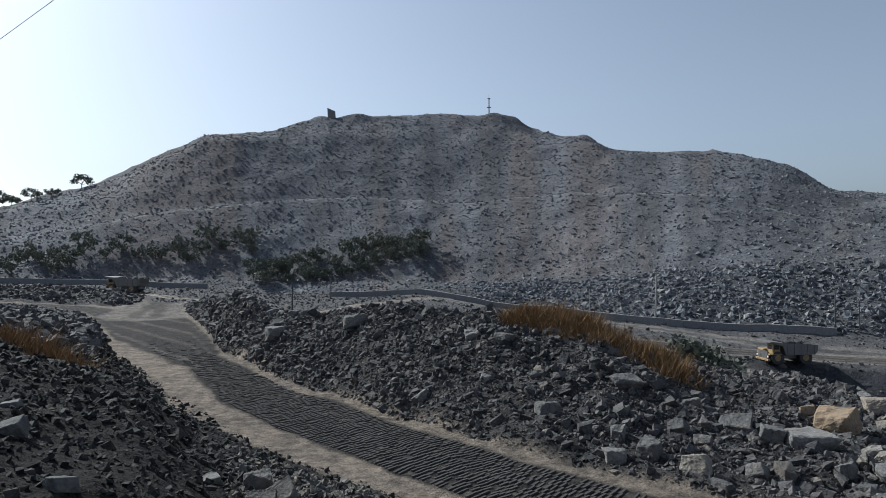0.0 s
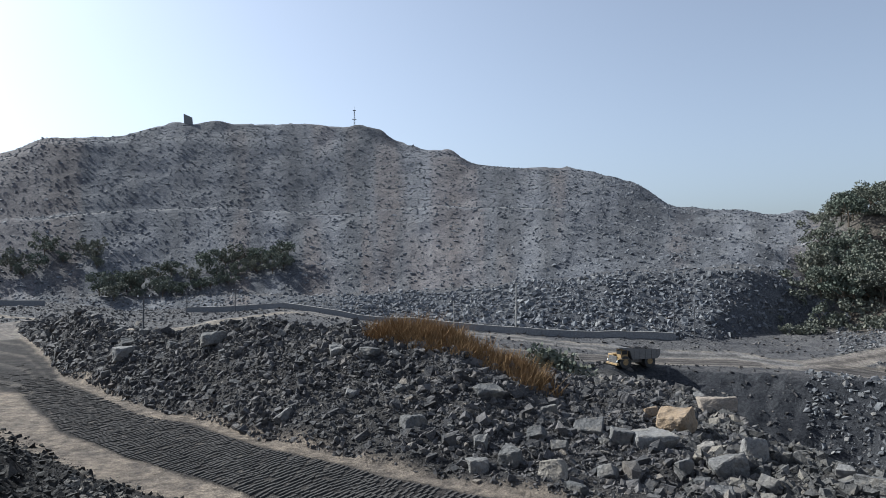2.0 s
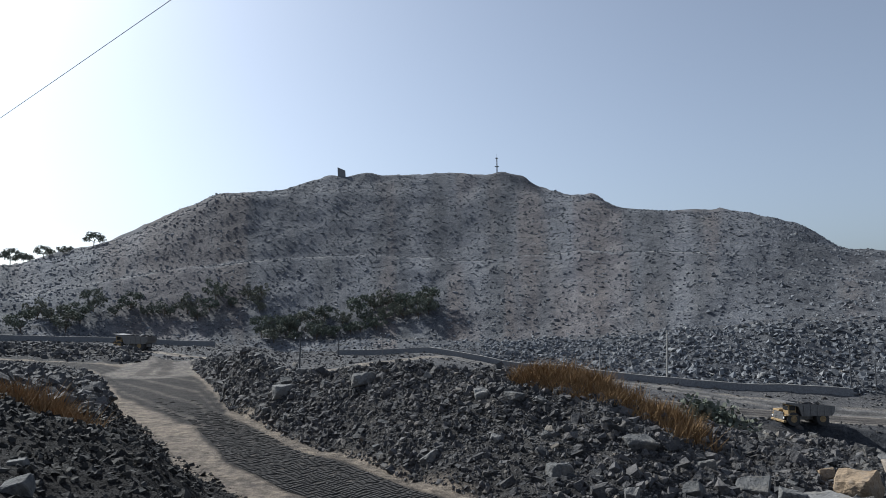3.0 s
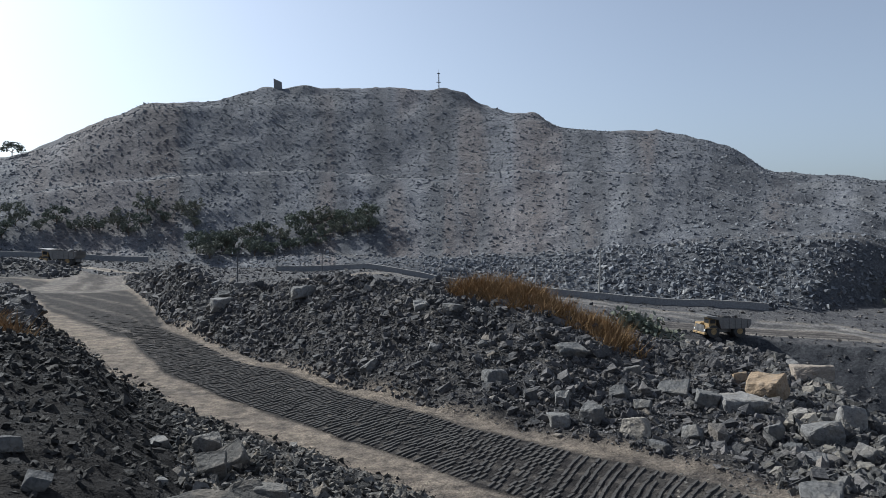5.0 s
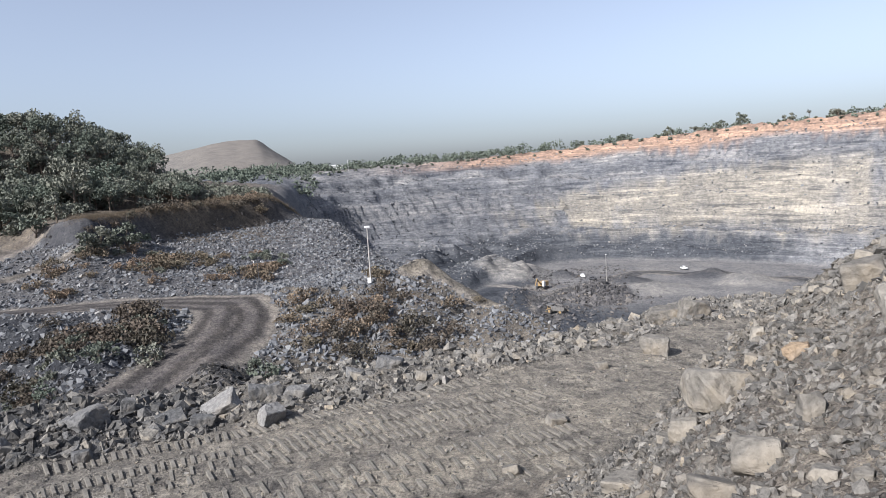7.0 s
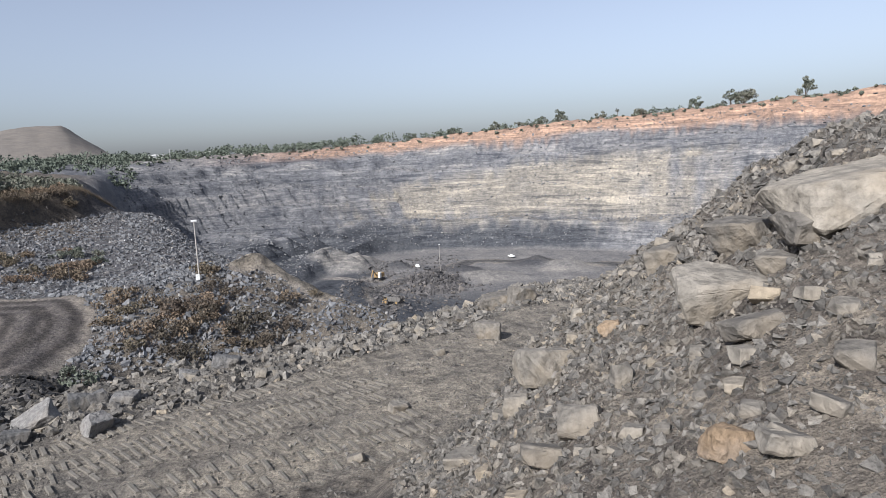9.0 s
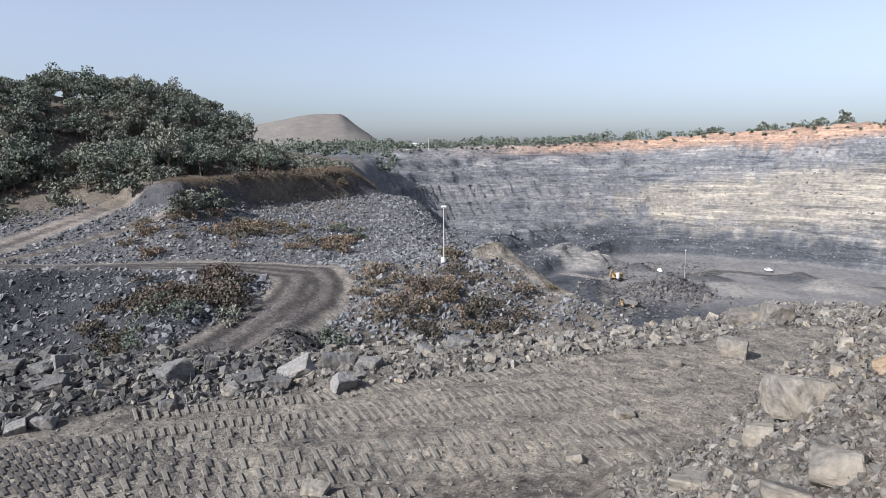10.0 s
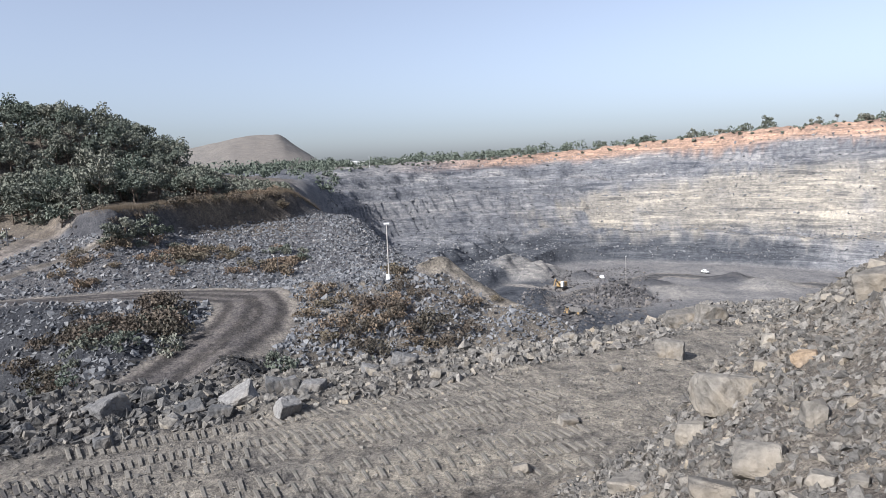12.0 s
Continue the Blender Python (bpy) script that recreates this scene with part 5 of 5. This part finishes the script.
def dumper(az, r, heading, label, scale=1.0, lift=0.0):
    """A rigid mine dumper: cab, radiator, skip with a canopy over the cab, six wheels."""
    root = tagged(new("dump_truck"), label, "dump truck", "mine dump trucks")
    box_part("chassis", (-4.2, 3.9, -1.0, 1.0, 0.9, 1.6), STEEL, root, "", 0.06)
    bm = bmesh.new()
    side = [(-4.9, 2.5), (-4.3, 1.75), (1.4, 1.7), (2.0, 3.4), (4.4, 4.0), (4.4, 4.25), (1.9, 4.0), (-4.9, 3.5)]
    for a in (-2.3, 2.3):
        bm.faces.new([bm.verts.new((x, a, z)) for x, z in side][:: 1 if a < 0 else -1])
    lv, rv = list(bm.verts)[:8], list(bm.verts)[8:]
    for k in (0, 1, 2, 3, 4, 5):
        bm.faces.new((lv[k], rv[k], rv[k + 1], lv[k + 1]))
    bmesh.ops.recalc_face_normals(bm, faces=bm.faces)
    skip = part("skip", bm, STEEL, root, "dusty steel skip with a canopy")
    for k in range(5):
        x = -4.2 + k * 1.3
        for y in (-2.34, 2.34):
            box_part("rib", (x - 0.1, x + 0.1, y - 0.06, y + 0.06, 1.75, 3.6), STEEL, skip, "", 0.02)
    bm = bmesh.new()
    rng = np.random.default_rng(3)
    for _ in range(40):
        c = Vector((rng.uniform(-4, 1), rng.uniform(-1.7, 1.7), rng.uniform(3.3, 3.9)))
        h = hull(rock_points(rng, 8))
        s = rng.uniform(0.5, 1.1)
        idx = {v: bm.verts.new(v.co * s + c) for v in h.verts}
        for f in h.faces:
            bm.faces.new([idx[v] for v in f.verts])
        h.free()
    tagged(part("load", bm, ROCK_DARK, root), "heap of dark rock", kind="stuff")
    cab = box_part("cab", (2.3, 3.8, 0.1, 2.0, 1.9, 3.75), YELLOW, root, "dusty yellow cab", 0.08)
    box_part("windscreen", (3.8, 3.83, 0.25, 1.85, 2.75, 3.55), GLASS, cab, "dark windscreen", 0.0)
    box_part("side_window", (2.5, 3.6, 2.0, 2.03, 2.75, 3.55), GLASS, cab, "", 0.0)
    box_part("bonnet", (2.4, 4.5, -2.0, 0.1, 1.5, 2.7), YELLOW, root, "dusty yellow bonnet", 0.1)
    grille = box_part("radiator", (4.5, 4.58, -1.6, 1.6, 1.0, 2.4), POLE_DARK, root, "dark radiator grille", 0.02)
    for k in range(6):
        box_part("slat", (4.58, 4.62, -1.5, 1.5, 1.1 + 0.2 * k, 1.18 + 0.2 * k), STEEL, grille, "", 0.0)
    box_part("bumper", (4.3, 4.8, -2.1, 2.1, 0.6, 1.0), YELLOW, root, "", 0.06)
    box_part("deck", (2.2, 4.5, -2.2, 2.2, 1.75, 1.9), YELLOW, root, "", 0.03)
    for y in (-1.8, 1.8):
        bm = bmesh.new()
        tube(bm, (4.58, y, 1.45), (4.7, y, 1.45), 0.2, 0.18, 12)
        part("headlight", bm, PALE, root, "pale round headlight")
    for x in (2.9, -2.6):
        for y in (-1.75, 1.75):
            wheel_part(root, x, y, 1.2, 0.85)
    for y in (-0.8, 0.8):
        wheel_part(root, -2.6, y, 1.2, 0.7)
    for k in range(6):
        box_part("ladder_rung", (4.82, 4.87, -1.2, -0.6, 0.3 + 0.28 * k, 0.35 + 0.28 * k), STEEL, root, "", 0.0)
    p = at(az, r, lift)
    root.matrix_basis = pose(p.x, p.y, p.z, 0, 0, heading) @ Matrix.Scale(scale, 4)
    return root


dumper(25.7, 128, 186, "dusty yellow mine dump truck loaded with dark rock", 0.88)
dumper(-25.3, 186, 175, "dusty mine dump truck on the far road", 0.95)
dumper(91.2, 312, 60, "small yellow dump truck on the pit floor", 1.0)


def excavator(az, r, heading):
    root = tagged(new("excavator"), "yellow crawler excavator digging on the pit floor", "excavator")
    for y in (-2.2, 2.2):
        bm = bmesh.new()
        box(bm, -3.2, 3.2, y - 0.5, y + 0.5, 0, 1.3, 0.4)
        part("crawler", bm, RUBBER, root, "dark steel crawler")
    box_part("house", (-3.6, 2.0, -2.2, 2.2, 1.5, 4.2), YELLOW, root, "yellow engine house", 0.2)
    box_part("cab", (0.6, 2.6, 1.0, 2.4, 1.6, 4.8), PALE, root, "pale cab", 0.1)
    for name, a, b, w in (("boom", (1.8, 0, 2.5), (6.5, 0, 6.8), 0.55), ("stick", (6.5, 0, 6.8), (8.8, 0, 2.8), 0.4)):
        bm = bmesh.new()
        tube(bm, a, b, w, w * 0.7, 4)
        part(name, bm, YELLOW, root)
    bm = bmesh.new()
    box(bm, 7.6, 9.4, -1.1, 1.1, 0.9, 2.8, 0.3)
    part("bucket", bm, STEEL, root)
    p = at(az, r)
    root.matrix_basis = pose(p.x, p.y, p.z, 0, 0, heading)


excavator(90.1, 412, 150)


def small_vehicle(az, r, heading, material_, label):
    root = tagged(new("pickup"), label, "vehicle", "vehicles on the pit floor")
    box_part("body", (-2.4, 2.4, -1.0, 1.0, 0.5, 1.4), material_, root, "", 0.15)
    cab = box_part("cabin", (-0.6, 1.2, -0.95, 0.95, 1.4, 2.1), material_, root, "", 0.2)
    box_part("window", (-0.4, 1.0, -0.97, 0.97, 1.5, 1.95), GLASS, cab, "", 0.0)
    for x in (-1.5, 1.5):
        for y in (-0.9, 0.9):
            bm = bmesh.new()
            tube(bm, (x, y - 0.12, 0.4), (x, y + 0.12, 0.4), 0.4, 0.4, 12)
            part("wheel", bm, RUBBER, root)
    p = at(az, r)
    root.matrix_basis = pose(p.x, p.y, p.z, 0, 0, heading) @ Matrix.Scale(1.1, 4)


small_vehicle(93.4, 450, 10, PALE, "white pickup parked on the pit floor")
small_vehicle(94.2, 440, 40, POLE_DARK, "dark pickup parked on the pit floor")
small_vehicle(101.3, 478, 30, PALE, "white service truck on the pit floor")


def shed(az, r, width, material_, label, heading, open_bay=True):
    root = tagged(new("shed"), label, "shed")
    box_part("wall", (-width * 0.2, width / 2, -4, 4, -0.5, 5), material_, root, "", 0.05)
    bm = bmesh.new()
    v = [bm.verts.new(c) for c in ((-width / 2, -4.6, 4.6), (width / 2 + 0.5, -4.6, 5.2), (width / 2 + 0.5, 4.6, 5.2), (-width / 2, 4.6, 4.6), (0, -4.6, 6.6), (0, 4.6, 6.6))]
    for f in ((0, 4, 5, 3), (4, 1, 2, 5), (0, 3, 2, 1), (0, 1, 4), (3, 5, 2)):
        bm.faces.new([v[i] for i in f])
    part("roof", bm, material_, root)
    for x in (-width / 2 + 0.4, -width * 0.34):
        for y in (-4, 4):
            bm = bmesh.new()
            tube(bm, (x, y, -0.5), (x, y, 4.7), 0.18, 0.18, 6)
            part("post", bm, material_, root)
    p = at(az, r)
    root.matrix_basis = pose(p.x, p.y, p.z, 0, 0, heading)


shed(129.2, 560, 22, BLUE, "open blue sheet-metal shed above the pit", -129)
shed(73.5, 860, 34, PALE, "long pale-roofed building among trees", -70)
shed(77.2, 880, 30, PALE, "low pale building among trees", -80)
shed(70.2, 900, 18, PALE, "small pale house among trees", -75)
shed(80.0, 860, 16, PALE, "small pale house among trees", -70)
